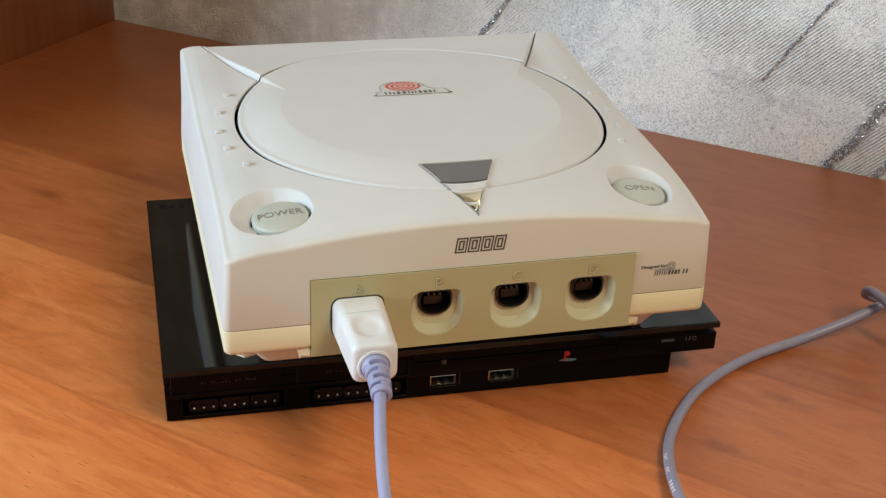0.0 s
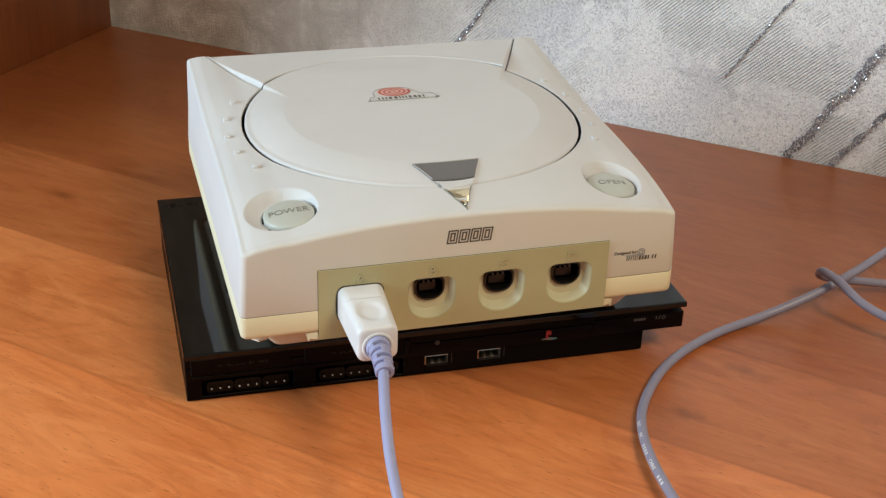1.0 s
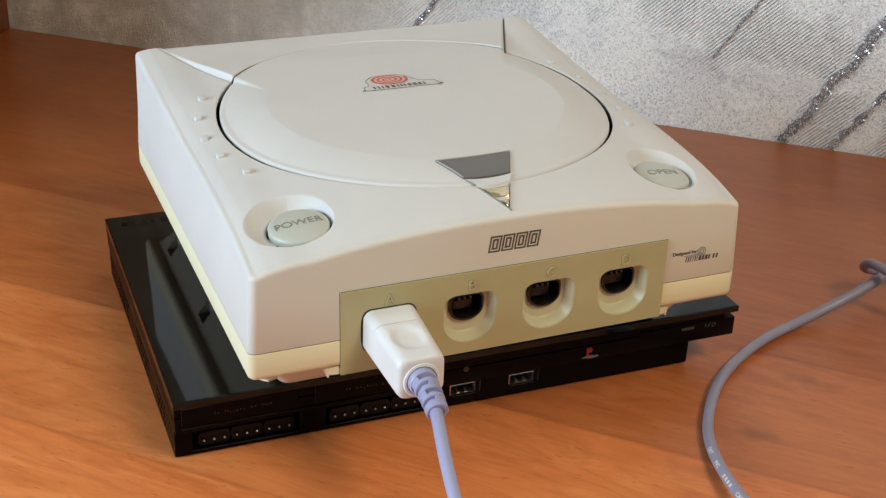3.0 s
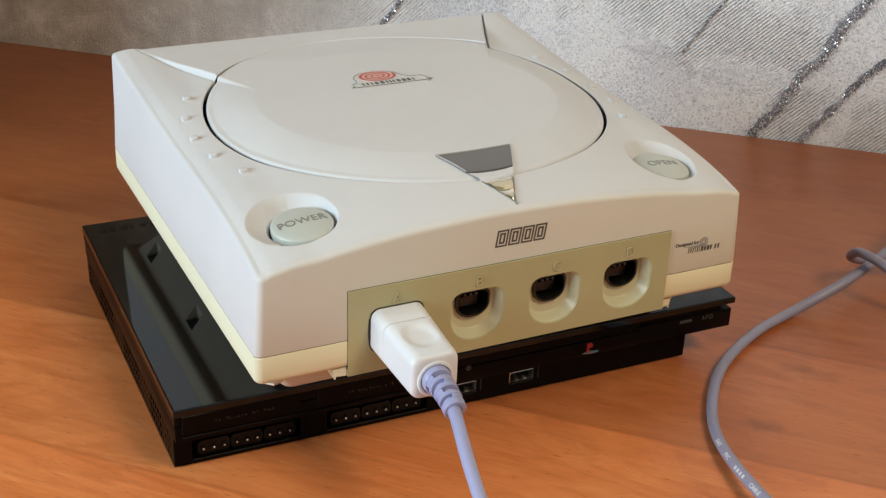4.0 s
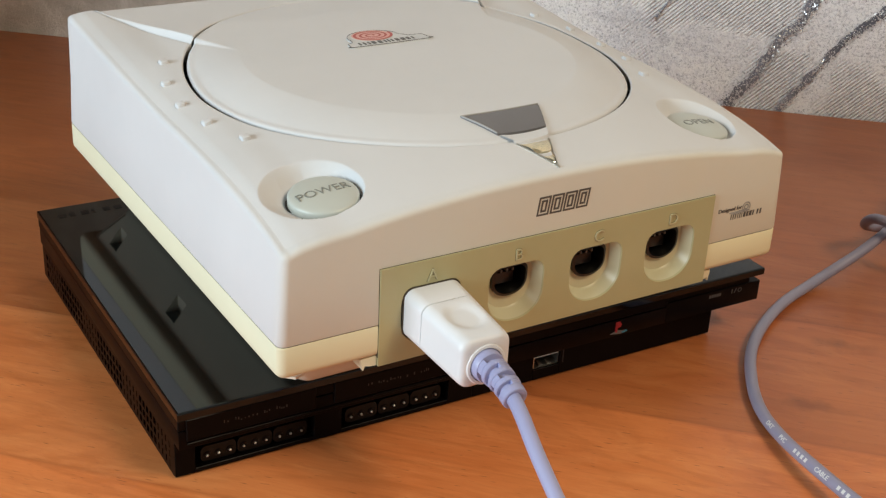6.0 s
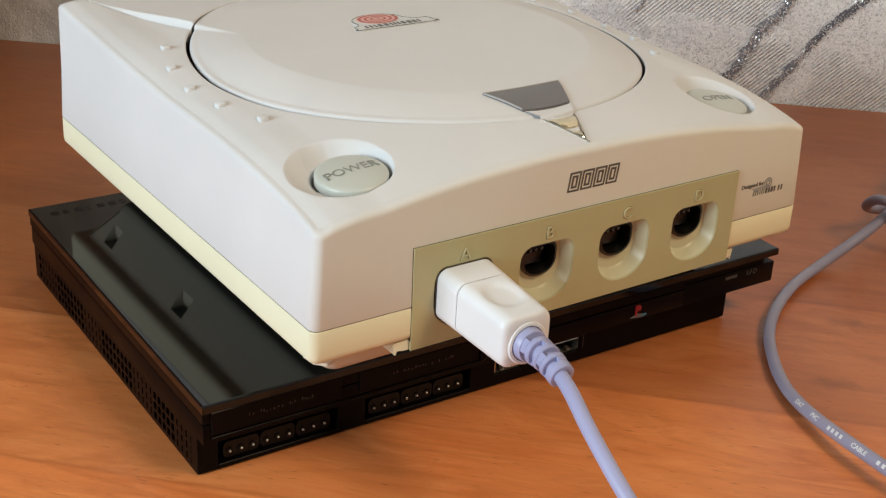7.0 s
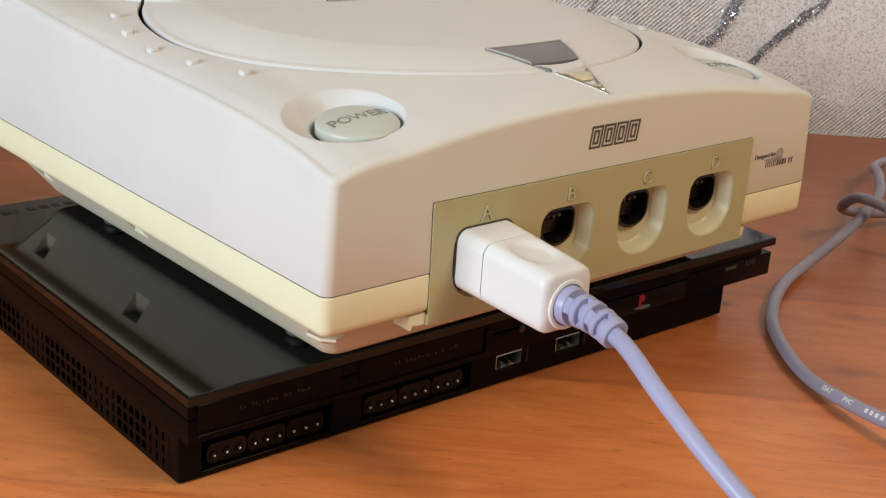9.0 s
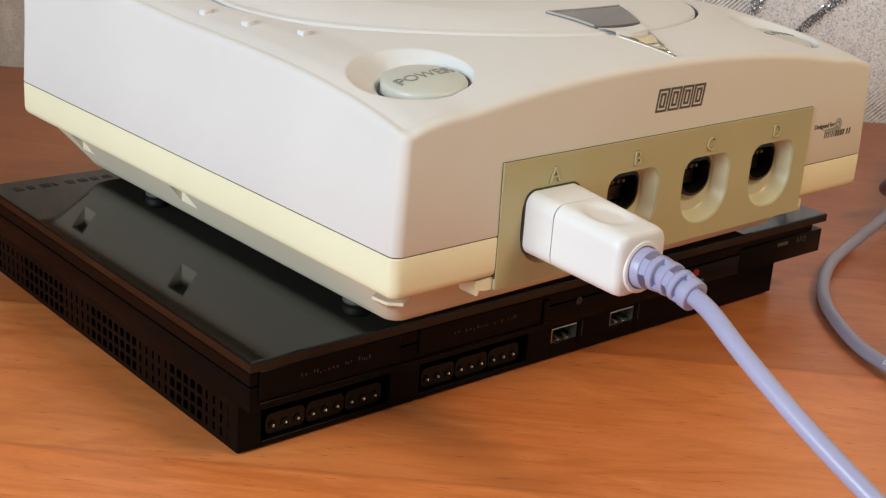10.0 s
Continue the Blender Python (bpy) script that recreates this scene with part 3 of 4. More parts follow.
    gone = [f for f in bm.faces if abs(f.calc_center_median().x) < 62.5 and f.calc_center_median().y < 5.5]
    bmesh.ops.delete(bm, geom=gone, context="FACES")
    part("joint", bm, M_SEAM, con, "dark joint between the shells")
    bm = bmesh.new()

    def tray(off, z, y0):
        o = round_rect(-X - off, X + off, y0, Y1 + off, 4.0, 8, 4)
        return [(p.x, p.y, z) for p in o]

    loops(bm, [tray(-0.6, 47.0, 15), tray(-1.2, 46.3, 15.5), tray(-10.6, 34.2, 19.0), tray(-12.2, 32.0, 20.2), tray(-14, 31, 21.8)], True, False, True)
    # the two sloping sides are laid anew, with a screw notch cut twice into each
    gone = [f for f in bm.faces if len(f.verts) == 4 and 36 < f.calc_center_median().z < 45 and abs(f.calc_center_median().x) > 80 and 21.5 < f.calc_center_median().y < 185]
    bmesh.ops.delete(bm, geom=gone, context="FACES")
    hi, lo = (91.3, 46.3), (81.9, 34.2)
    c0, c1, c2 = (89.9, 44.5), (84.9, 44.5), (84.9, 38.06)
    for sg in (-1, 1):
        def face(pts, dark=False):
            f = bm.faces.new([bm.verts.new((sg * x, y, z)) for (x, z), y in pts])
            f.material_index = int(dark)

        ya, yb = (19.5, 189.3), (23.0, 179.9)
        face([(hi, ya[0]), (hi, 106), (lo, 106), (lo, yb[0])])
        face([(hi, 115), (hi, 170), (lo, 170), (lo, 115)])
        face([(hi, 178), (hi, ya[1]), (lo, yb[1]), (lo, 178)])
        for y0, y1 in ((106, 115), (170, 178)):
            for p, q, dark in ((hi, c0, False), (c0, c1, True), (c1, c2, False), (c2, lo, False)):
                face([(p, y0), (p, y1), (q, y1), (q, y0)], dark)
            face([(c0, y0), (c1, y0), (c2, y0)])
            face([(c0, y1), (c1, y1), (c2, y1)])
    part("base", bm, (M_BASE, M_SOCKET), con, "pale plastic underside tray with dark screw notches")
    # small gussets between the tray and the shell
    bm = bmesh.new()
    shelf = [(-92, 14.5), (-91.4, 9.5), (-88.5, 6.8), (-85, 8), (-82.5, 12), (-83, 20)]
    loops(bm, [[(x, y, 43.8) for x, y in shelf], [(x, y, 43.0) for x, y in shelf], [(-83 + (x + 83) * 0.35, 18 + (y - 18) * 0.35, 39.0) for x, y in shelf]], True, True, True)
    part("gusset", bm, M_BASE, con, "small pale moulded shelf", smooth=False)
    for fx in (-73, 73):
        for fy in (44, 150):
            bm = bmesh.new()
            loops(bm, [[(fx + q * math.cos(a), fy + q * math.sin(a), z) for a in (2 * math.pi * k / 24 for k in range(24))] for q, z in ((4.0, 31.6), (4.0, 28.6), (3.6, 28.05))], True, False, True)
            part("foot", bm, M_FOOT, con, "grey rubber foot")
    # raised dots beside the lid
    for sgn in (-1, 1):
        for k in range(5):
            a = radians(-24 + 12 * k)
            x, y = sgn * 87 * math.cos(a), 99 + 88 * math.sin(a)
            bm = bmesh.new()
            rr = [(1.05, -0.4), (1.0, 0.75), (0.95, 1.08), (0.88, 1.16), (0.3, 1.18)]
            sq = lambda b: (math.copysign(abs(math.cos(b)) ** 0.3, math.cos(b)), math.copysign(abs(math.sin(b)) ** 0.3, math.sin(b)))
            loops(bm, [[(x + q * 1.4 * c, y + q * 1.5 * d, dome(x + q * 1.4 * c, y + q * 1.5 * d) + h) for c, d in (sq(2 * math.pi * i / 16) for i in range(16))] for q, h in rr], True, False, True)
            part("dot", bm, M_WHITE, con)
    # dark strip laid in the right groove only, for the shade in it
    bm = bmesh.new()
    line = []
    for k in range(24):
        y = 148.8 + 45 * k / 23
        x = 0.437 * (y - 5.5) + 0.45
        z = dome(x, y) - 0.75
        line.append([(x - 0.55, y, z - 1), (x - 0.55, y, z), (x + 0.5, y, z + 0.1), (x + 0.5, y, z - 1)])
    loops(bm, line, False)
    part("seam", bm, M_SOCKET, con, "dark strip for the shade beside the lid")
    # buttons
    for (bx, by), word in zip(BUTTONS, ("POWER", "OPEN")):
        zb = dome(bx, by) - 3.8
        tilt_x = 0.6 * math.degrees(math.atan2(dome(bx, by + 5) - dome(bx, by - 5), 10))
        tilt_y = -0.8 * math.degrees(math.atan2(dome(bx + 5, by) - dome(bx - 5, by), 10))
        m = pose(bx, by, zb, tilt_x, tilt_y, 0)
        bm = bmesh.new()

        def disc(q, h):
            return [(q * 10.7 * math.cos(b), q * 10.7 * math.sin(b), h) for b in (2 * math.pi * i / 64 for i in range(64))]

        loops(bm, [disc(1.08, -2.0), disc(1.06, -0.6), disc(0.98, -0.6)], True)
        bm.transform(m)
        part("button_gap", bm, M_SOCKET, con)
        bm = bmesh.new()
        loops(bm, [disc(q, h) for q, h in ((1, -2), (1, 1.7), (0.98, 2.1), (0.93, 2.4), (0.85, 2.65), (0.7, 2.95), (0.5, 3.2), (0.3, 3.35), (0.1, 3.4))], True, False, True)
        bm.transform(m)
        b = part(word.lower() + "_button", bm, M_BUTTON, con, "grey-green round button with moulded letters")
        # raised letters whose dark colour stands for shade in engraved grooves
        lettering("letters", word, 5.0, M_BUTTON2, b, m, 0.12, "", lambda x, y: 3.45 - 0.0062 * (x * x + (y + 1.2) ** 2), -0.035)
    build_ports(con)
    build_window(con)
    build_prints(con)
    con.matrix_world = CONSOLE_M
    return con


def d_shape(cx, cz, w, h, r, n=48):
    """An outline with a flat top with rounded corners and a round bottom, at even angles round its middle."""
    pts = []
    for k in range(n):
        a = 2 * math.pi * (k + 0.5) / n
        dx, dz = math.cos(a), math.sin(a)
        lo, hi = 0.0, 40.0
        for _ in range(26):
            t = (lo + hi) / 2
            x, z = abs(t * dx), t * dz
            if z >= 0:
                q = max(x - (w / 2 - r), 0), max(z - (h / 2 - r), 0)
                inside = math.hypot(*q) <= r
            else:
                inside = (x / (w / 2)) ** 2.2 + (-z / (h / 2)) ** 2.2 <= 1
            lo, hi = (t, hi) if inside else (lo, t)
        pts.append((cx + lo * dx, cz + lo * dz))
    return pts


PORTS = ((-46.4, "A"), (-15.4, "B"), (15.6, "C"), (46.4, "D"))
PZ0, PZ1, PY = 44.0, 76.5, 1.2


def build_ports(con):
    bm = bmesh.new()
    cuts = [-64.0, -31.0, 0.1, 31.0, 64.0]
    n = 48
    for (cx, _), x0, x1 in zip(PORTS, cuts, cuts[1:]):
        cz = 58.1
        outer = d_shape(cx, cz, 20.8, 19.8, 4.5, n)
        cell = []
        for k in range(n):
            a = 2 * math.pi * (k + 0.5) / n
            dx, dz = math.cos(a), math.sin(a)
            t = min(((x1 - cx) / dx) if dx > 0 else ((x0 - cx) / dx), ((PZ1 - cz) / dz) if dz > 0 else ((PZ0 - cz) / dz))
            cell.append([cx + t * dx, cz + t * dz])
        for corner in ((x0, PZ0), (x1, PZ0), (x1, PZ1), (x0, PZ1)):
            i = min(range(n), key=lambda q: math.hypot(cell[q][0] - corner[0], cell[q][1] - corner[1]))
            cell[i] = list(corner)
        inner = d_shape(cx, 60.7, 13.0, 10.8, 3.0, n)
        floor_d = d_shape(cx, 58.9, 17.0, 16.6, 3.8, n)
        mid = [((a[0] * 0.86 + b[0] * 0.14), (a[1] * 0.86 + b[1] * 0.14)) for a, b in zip(outer, floor_d)]
        near = [((a[0] * 0.3 + b[0] * 0.7), (a[1] * 0.3 + b[1] * 0.7)) for a, b in zip(outer, floor_d)]
        rings = [[(p[0], PY, p[1]) for p in cell], [(p[0], PY, p[1]) for p in outer], [(p[0], PY + 0.5, p[1]) for p in mid],
                 [(p[0], 5.2, p[1]) for p in near], [(p[0], 6.0, p[1]) for p in floor_d],
                 [(p[0], 6.3, p[1]) for p in inner], [(p[0], 7.8, p[1]) for p in inner]]
        loops(bm, rings)
    # edge of the plate
    bmesh.ops.remove_doubles(bm, verts=bm.verts, dist=0.02)
    rim = [e for e in bm.edges if e.is_boundary and all(abs(v.co.y - PY) < 0.01 for v in e.verts)]
    made = bmesh.ops.extrude_edge_only(bm, edges=rim)["geom"]
    for v in made:
        if isinstance(v, bmesh.types.BMVert):
            v.co.y += 12.0
    # recess faces take the lightened colour that stands for light on their walls
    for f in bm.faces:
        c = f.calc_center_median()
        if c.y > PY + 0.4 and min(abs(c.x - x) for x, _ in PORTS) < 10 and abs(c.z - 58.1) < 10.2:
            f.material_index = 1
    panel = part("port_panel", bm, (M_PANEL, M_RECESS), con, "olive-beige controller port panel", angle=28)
    # dark seam behind the plate's edge
    bm = bmesh.new()
    rbox(bm, -64.2, 64.2, 1.84, 3.4, 76.48, 76.66, 0)
    for sg in (-1, 1):
        q = [(sg * 64.05, 1.84, 76.5), (sg * 64.18, 1.84, 76.5), (sg * 64.18, 1.5, 58.2), (sg * 64.18, 1.5, 46.9), (sg * 64.05, 1.5, 46.9), (sg * 64.05, 1.5, 58.2)]
        loops(bm, [q, [(x, y + 1.5, z) for x, y, z in q]], True, True, True)
    part("seam", bm, M_SEAM, panel, smooth=False)
    # little flared toes at the foot of the panel
    for sg in (-1, 1):
        bm = bmesh.new()
        q = [(64.2, 47.2), (66.4, 46.9), (68.6, 46.5), (68.9, 45.8), (68.5, 44.6), (68.2, 42.6), (67.9, 42.6), (67.5, 44.0), (66.0, 43.8), (64.2, 44.0)]
        loops(bm, [[(sg * x, 2.2 + 0.25 * (x - 64.2), z) for x, z in q], [(sg * x, 9.5, z) for x, z in q]], True, True, True)
        part("toe", bm, M_CREAM, panel, smooth=False)
    for cx, word in PORTS:
        # wider dark copy behind each letter draws the shade along its edges
        lettering("letter_shade", word, 5.6, M_LETTER_SHADE, panel, pose(cx, PY, 71.2, 90, 0, 0), 0.06, thin=0.13)
        lettering("letter", word, 5.6, M_PANEL2, panel, pose(cx, PY - 0.05, 71.2, 90, 0, 0), 0.36, thin=-0.03)
        if word == "A":
            continue
        sock = d_shape(cx, 60.7, 13.3, 11.1, 3.0, 48)
        cav = d_shape(cx, 60.7, 11.6, 9.4, 2.4, 48)
        bm = bmesh.new()
        loops(bm, [[(p[0], 8.0, p[1]) for p in sock], [(p[0], 5.0, p[1]) for p in sock], [(p[0], 4.8, p[1]) for p in cav], [(p[0], 14, p[1]) for p in cav]], True, False, True)
        so = part("socket", bm, M_SOCKET, panel, "black controller socket", angle=40)
        bm = bmesh.new()
        rbox(bm, cx - 4.0, cx + 4.0, 8.6, 13.9, 57.6, 62.0, 0.4, 1)
        part("tongue", bm, M_SOCKET, so)
        for dx in (-2.2, 0, 2.2):
            bm = bmesh.new()
            rbox(bm, cx + dx - 0.35, cx + dx + 0.35, 6.6, 13.0, 62.9, 63.9, 0.1, 1)
            part("pin", bm, M_PIN, so)


def build_window(con):
    # smoked wedge on the lid's front
    def edge(y):
        return 0.443 * (y - 5.5)

    bm = bmesh.new()
    rows = []
    for k in range(13):
        s = k / 12
        y = 26.4 + (39.2 - 26.4) * s
        z = lid_z(0, y) + 0.6 - 0.25 * s
        rows.append((y, z))
    grid = []
    for y, z in rows:
        line = []
        for i in range(13):
            u = -1 + i / 6
            sag = -1.0 * (1 - u * u) * ((39.2 - y) / 12.8)
            line.append((edge(y) * u, y + sag + (0.8 * u * u if y > 39 else 0), z))
        grid.append(line)
    base = [[(x, y, z - 3.5) for x, y, z in line] for line in grid]
    vs = loops(bm, grid, close=False)
    vb = loops(bm, base, close=False)
    border = lambda g: g[0] + [r[-1] for r in g[1:]] + g[-1][-2::-1] + [r[0] for r in g[-2:0:-1]]
    a, b = border(vs), border(vb)
    for i in range(len(a)):
        j = (i + 1) % len(a)
        bm.faces.new((a[i], a[j], b[j], b[i]))
    part("window", bm, M_WINDOW, con, "smoked grey triangular window", angle=30)
    # bevelled lighter border of the wedge
    for ends in ([(-1, 39.6), (0, 39.2), (1, 39.6)], [(-1, 39.4), (-1, 33), (-1, 26.8)]):
        tube("border", [(u * edge(y) * 0.985, y, lid_z(0, y) + 0.6 - 0.25 * (y - 26.4) / 12.8) for u, y in ends], 0.3, M_BEVEL, con, "", 8, 4)
    # pale lip under the wedge
    bm = bmesh.new()
    lip = []
    for k in range(13):
        u = -1 + k / 6
        y0, y1 = 25.6 - 1.2 * (1 - u * u), 20.9 - 1.0 * (1 - u * u)
        lip.append([(u * edge(y0), y0, lid_z(0, y0) - 1.5), (u * edge(y0), y0, lid_z(0, y0) + 0.55), (u * edge(y1) * 0.98, y1 + 0.4, dome(0, y1) + 1.0), (u * edge(y1) * 0.98, y1, dome(0, y1) + 0.5), (u * edge(y1) * 0.98, y1, dome(0, y1) - 1.5)])
    loops(bm, lip, False)
    part("lip", bm, M_WHITE, con, angle=40)
    # mirrored tip, tinted for what it reflects; a groove stands for a dark reflection
    bm = bmesh.new()
    rows = []
    for k in range(25):
        y = 19.7 - 14.0 * k / 24
        s = (y - 5.7) / 14.0
        lift = 0.25 + 0.75 * math.sin(math.pi * min(1.0, max(0.0, (s - 0.56) / 0.44))) + 0.55 * math.sin(math.pi * min(1.0, s / 0.42))
        groove = -1.1 if 0.42 < s < 0.56 else 0.0
        w = max(edge(y) - 0.75, 0.04)
        rows.append([(w * u, y - 0.9 * (1 - u * u) * s, dome(0, y) + lift + groove - 0.25 * u * u) for u in (-1, -0.66, -0.33, 0, 0.33, 0.66, 1)])
    loops(bm, rows, False)
    tip = part("indicator_tip", bm, M_GOLD_TINT, con, "mirrored triangular tip tinted pale gold for its reflections", angle=30)
    # black bed shows through the groove as the dark reflected band
    bm = bmesh.new()
    q = [(-edge(19.8), 19.8), (edge(19.8), 19.8), (0.1, 5.5), (-0.1, 5.5)]
    loops(bm, [[(x, y, dome(0, y) + h) for x, y in q] for h in (-2.0, -0.35)], True, False, True)
    part("bed", bm, M_SOCKET, tip, smooth=False)
    for sg in (-1, 1):
        bm = bmesh.new()
        line = []
        for y in (20.0, 15, 10.5, 5.2):
            x, z = sg * edge(y), dome(0, y)
            line.append([(x + sg * 0.1, y, z - 1), (x + sg * 0.1, y, z + 0.25), (x - sg * 0.35, y, z + 0.55), (x - sg * 0.95 * min(1, edge(y)), y, z + 0.05), (x - sg * 0.95 * min(1, edge(y)), y, z - 1)])
        loops(bm, line, False)
        part("rim", bm, M_STEEL, tip, "bevelled steel rim", angle=20)


def build_prints(con):
    """Emblem on the lid and marks on the front, as plain shapes."""
    def on_lid(x, y, lift):
        return (x, y, lid_z(x, y) + lift)

    # emblem ground: a dome over a bar
    pts = [(-16.5, 113), (-15.6, 112), (15.6, 112), (16.7, 113.6), (16.0, 117.2), (14.6, 118.0), (10.5, 118.2)]
    pts += [(-3 + 10.4 * math.cos(radians(a)), 121.4 + 7.6 * math.sin(radians(a))) for a in range(2, 196, 9)]
    pts += [(-14.0, 117.0), (-16.2, 116.2)]
    bm = bmesh.new()
    loops(bm, [[on_lid(x, y, -0.1) for x, y in pts], [on_lid(x, y, 0.5) for x, y in pts], [on_lid(-1 + (x + 1) * 0.97, 118 + (y - 118) * 0.94, 0.62) for x, y in pts]], True, False, True)
    em = part("emblem", bm, M_STICKER, con, "silver emblem with a red spiral", smooth=False)
    # fine dark outline of the emblem
    tube("outline", [on_lid(-1 + (x + 1) * 0.985, 118 + (y - 118) * 0.97, 0.6) for x, y in pts + pts[:1]], 0.13, M_INK, em, "thin dark outline", 6, 2)
    bm = bmesh.new()
    ell = [(-3 + 7.9 * math.cos(b), 122.6 + 5.9 * math.sin(b)) for b in (2 * math.pi * i / 40 for i in range(40))]
    loops(bm, [[on_lid(x, y, h) for x, y in ell] for h in (0.5, 0.7)], True, False, True)
    part("disc", bm, M_PINK, em, "salmon pink disc", smooth=False)
    bm = bmesh.new()
    N = 110
    a_in, a_out = [], []
    for k in range(N):
        s = k / (N - 1)
        a = radians(20 - 1170 * s)
        r = 7.6 * (1 - s) ** 0.95 + 0.5
        w = 0.58 * (1 - 0.35 * s)
        a_out.append(on_lid(-3 + (r + w) * math.cos(a), 122.6 + (r + w) * 0.74 * math.sin(a), 0.75))
        a_in.append(on_lid(-3 + (r - w) * math.cos(a), 122.6 + (r - w) * 0.74 * math.sin(a), 0.75))
    loops(bm, [a_out, a_in], close=False)
    part("spiral", bm, M_RED, em, "dark red spiral")
    for x, w in ((-11.9, 0.7), (-10.0, 0.7), (-8.2, 0.6), (-6.2, 1.4), (-3.6, 1.5), (-1.5, 0.6), (0.0, 0.6), (1.5, 0.6), (3.6, 1.3), (6.0, 1.5), (8.2, 1.2), (10.2, 0.7)):
        bm = bmesh.new()
        q = [(x - w / 2, 113.4), (x + w / 2, 113.4), (x + w / 2, 116.0), (x - w / 2, 116.0)]
        loops(bm, [[on_lid(*p, 0.5) for p in q], [on_lid(*p, 0.72) for p in q]], True, False, True)
        part("bar", bm, M_INK, em, smooth=False)

    # front mark: four slanted plain blocks, each a frame round a core
    def frame_plate(outer, inner):
        bm = bmesh.new()
        loops(bm, [[(x, 2.4, z) for x, z in outer], [(x, 1.9, z) for x, z in outer], [(x, 1.9, z) for x, z in inner], [(x, 2.4, z) for x, z in inner]])
        part("block", bm, M_INK, con, smooth=False)

    for k in range(4):
        x0, x1 = -9.6 + 5.0 * k, -9.6 + 5.0 * k + 4.5

        def slant(d):
            q = [(x0 + d, 82.7 + d), (x1 - d, 82.7 + d), (x1 - d, 89.0 - d), (x0 + d, 89.0 - d)]
            return [(x + (z - 82.7) * 0.14, z) for x, z in q]

        frame_plate(slant(0.0), slant(0.6))
        frame_plate(slant(1.15), slant(1.8))
    # small print beside the panel: rows of bars and a grey swirl
    def bars(xs, z0b, h, y):
        for a, b in xs:
            extrude_outline("bar", [(a, z0b), (b, z0b), (b + 0.25, z0b + h), (a + 0.25, z0b + h)], y, y + 0.8, M_INK, con)

    lettering("print", "Designed for", 2.05, M_INK, con, pose(72.2, 1.72, 69.5, 90, 0, 0), 0.05)
    lettering("print", "Designed for", 2.05, M_INK, con, pose(72.36, 1.73, 69.56, 90, 0, 0), 0.05)
    bars([(72.8, 73.2), (73.8, 74.2), (74.8, 75.2), (75.9, 76.2), (76.8, 77.2), (77.7, 78.0), (78.6, 79.6), (80.0, 80.9), (81.3, 82.4), (82.8, 83.5), (84.8, 85.5), (86.2, 86.9)], 65.5, 1.9, 1.62)
    for r0, r1 in ((1.9, 1.5), (1.1, 0.6)):
        bm = bmesh.new()
        loops(bm, [[(79.6 + r * math.cos(b), 1.66, 69.3 + r * math.sin(b)) for b in (2 * math.pi * i / 28 for i in range(28))] for r in (r0, r1)], True)
        part("swirl", bm, M_SWIRL, con, smooth=False)
    for i in range(3):
        extrude_outline("streak", [(72.0 + 0.8 * i, 68.0 - 0.42 * i), (79.5 + i, 68.3 - 0.3 * i), (79.5 + i, 68.55 - 0.3 * i), (72.0 + 0.8 * i, 68.25 - 0.42 * i)], 1.64, 2.2, M_SWIRL, con)


console = build_console()

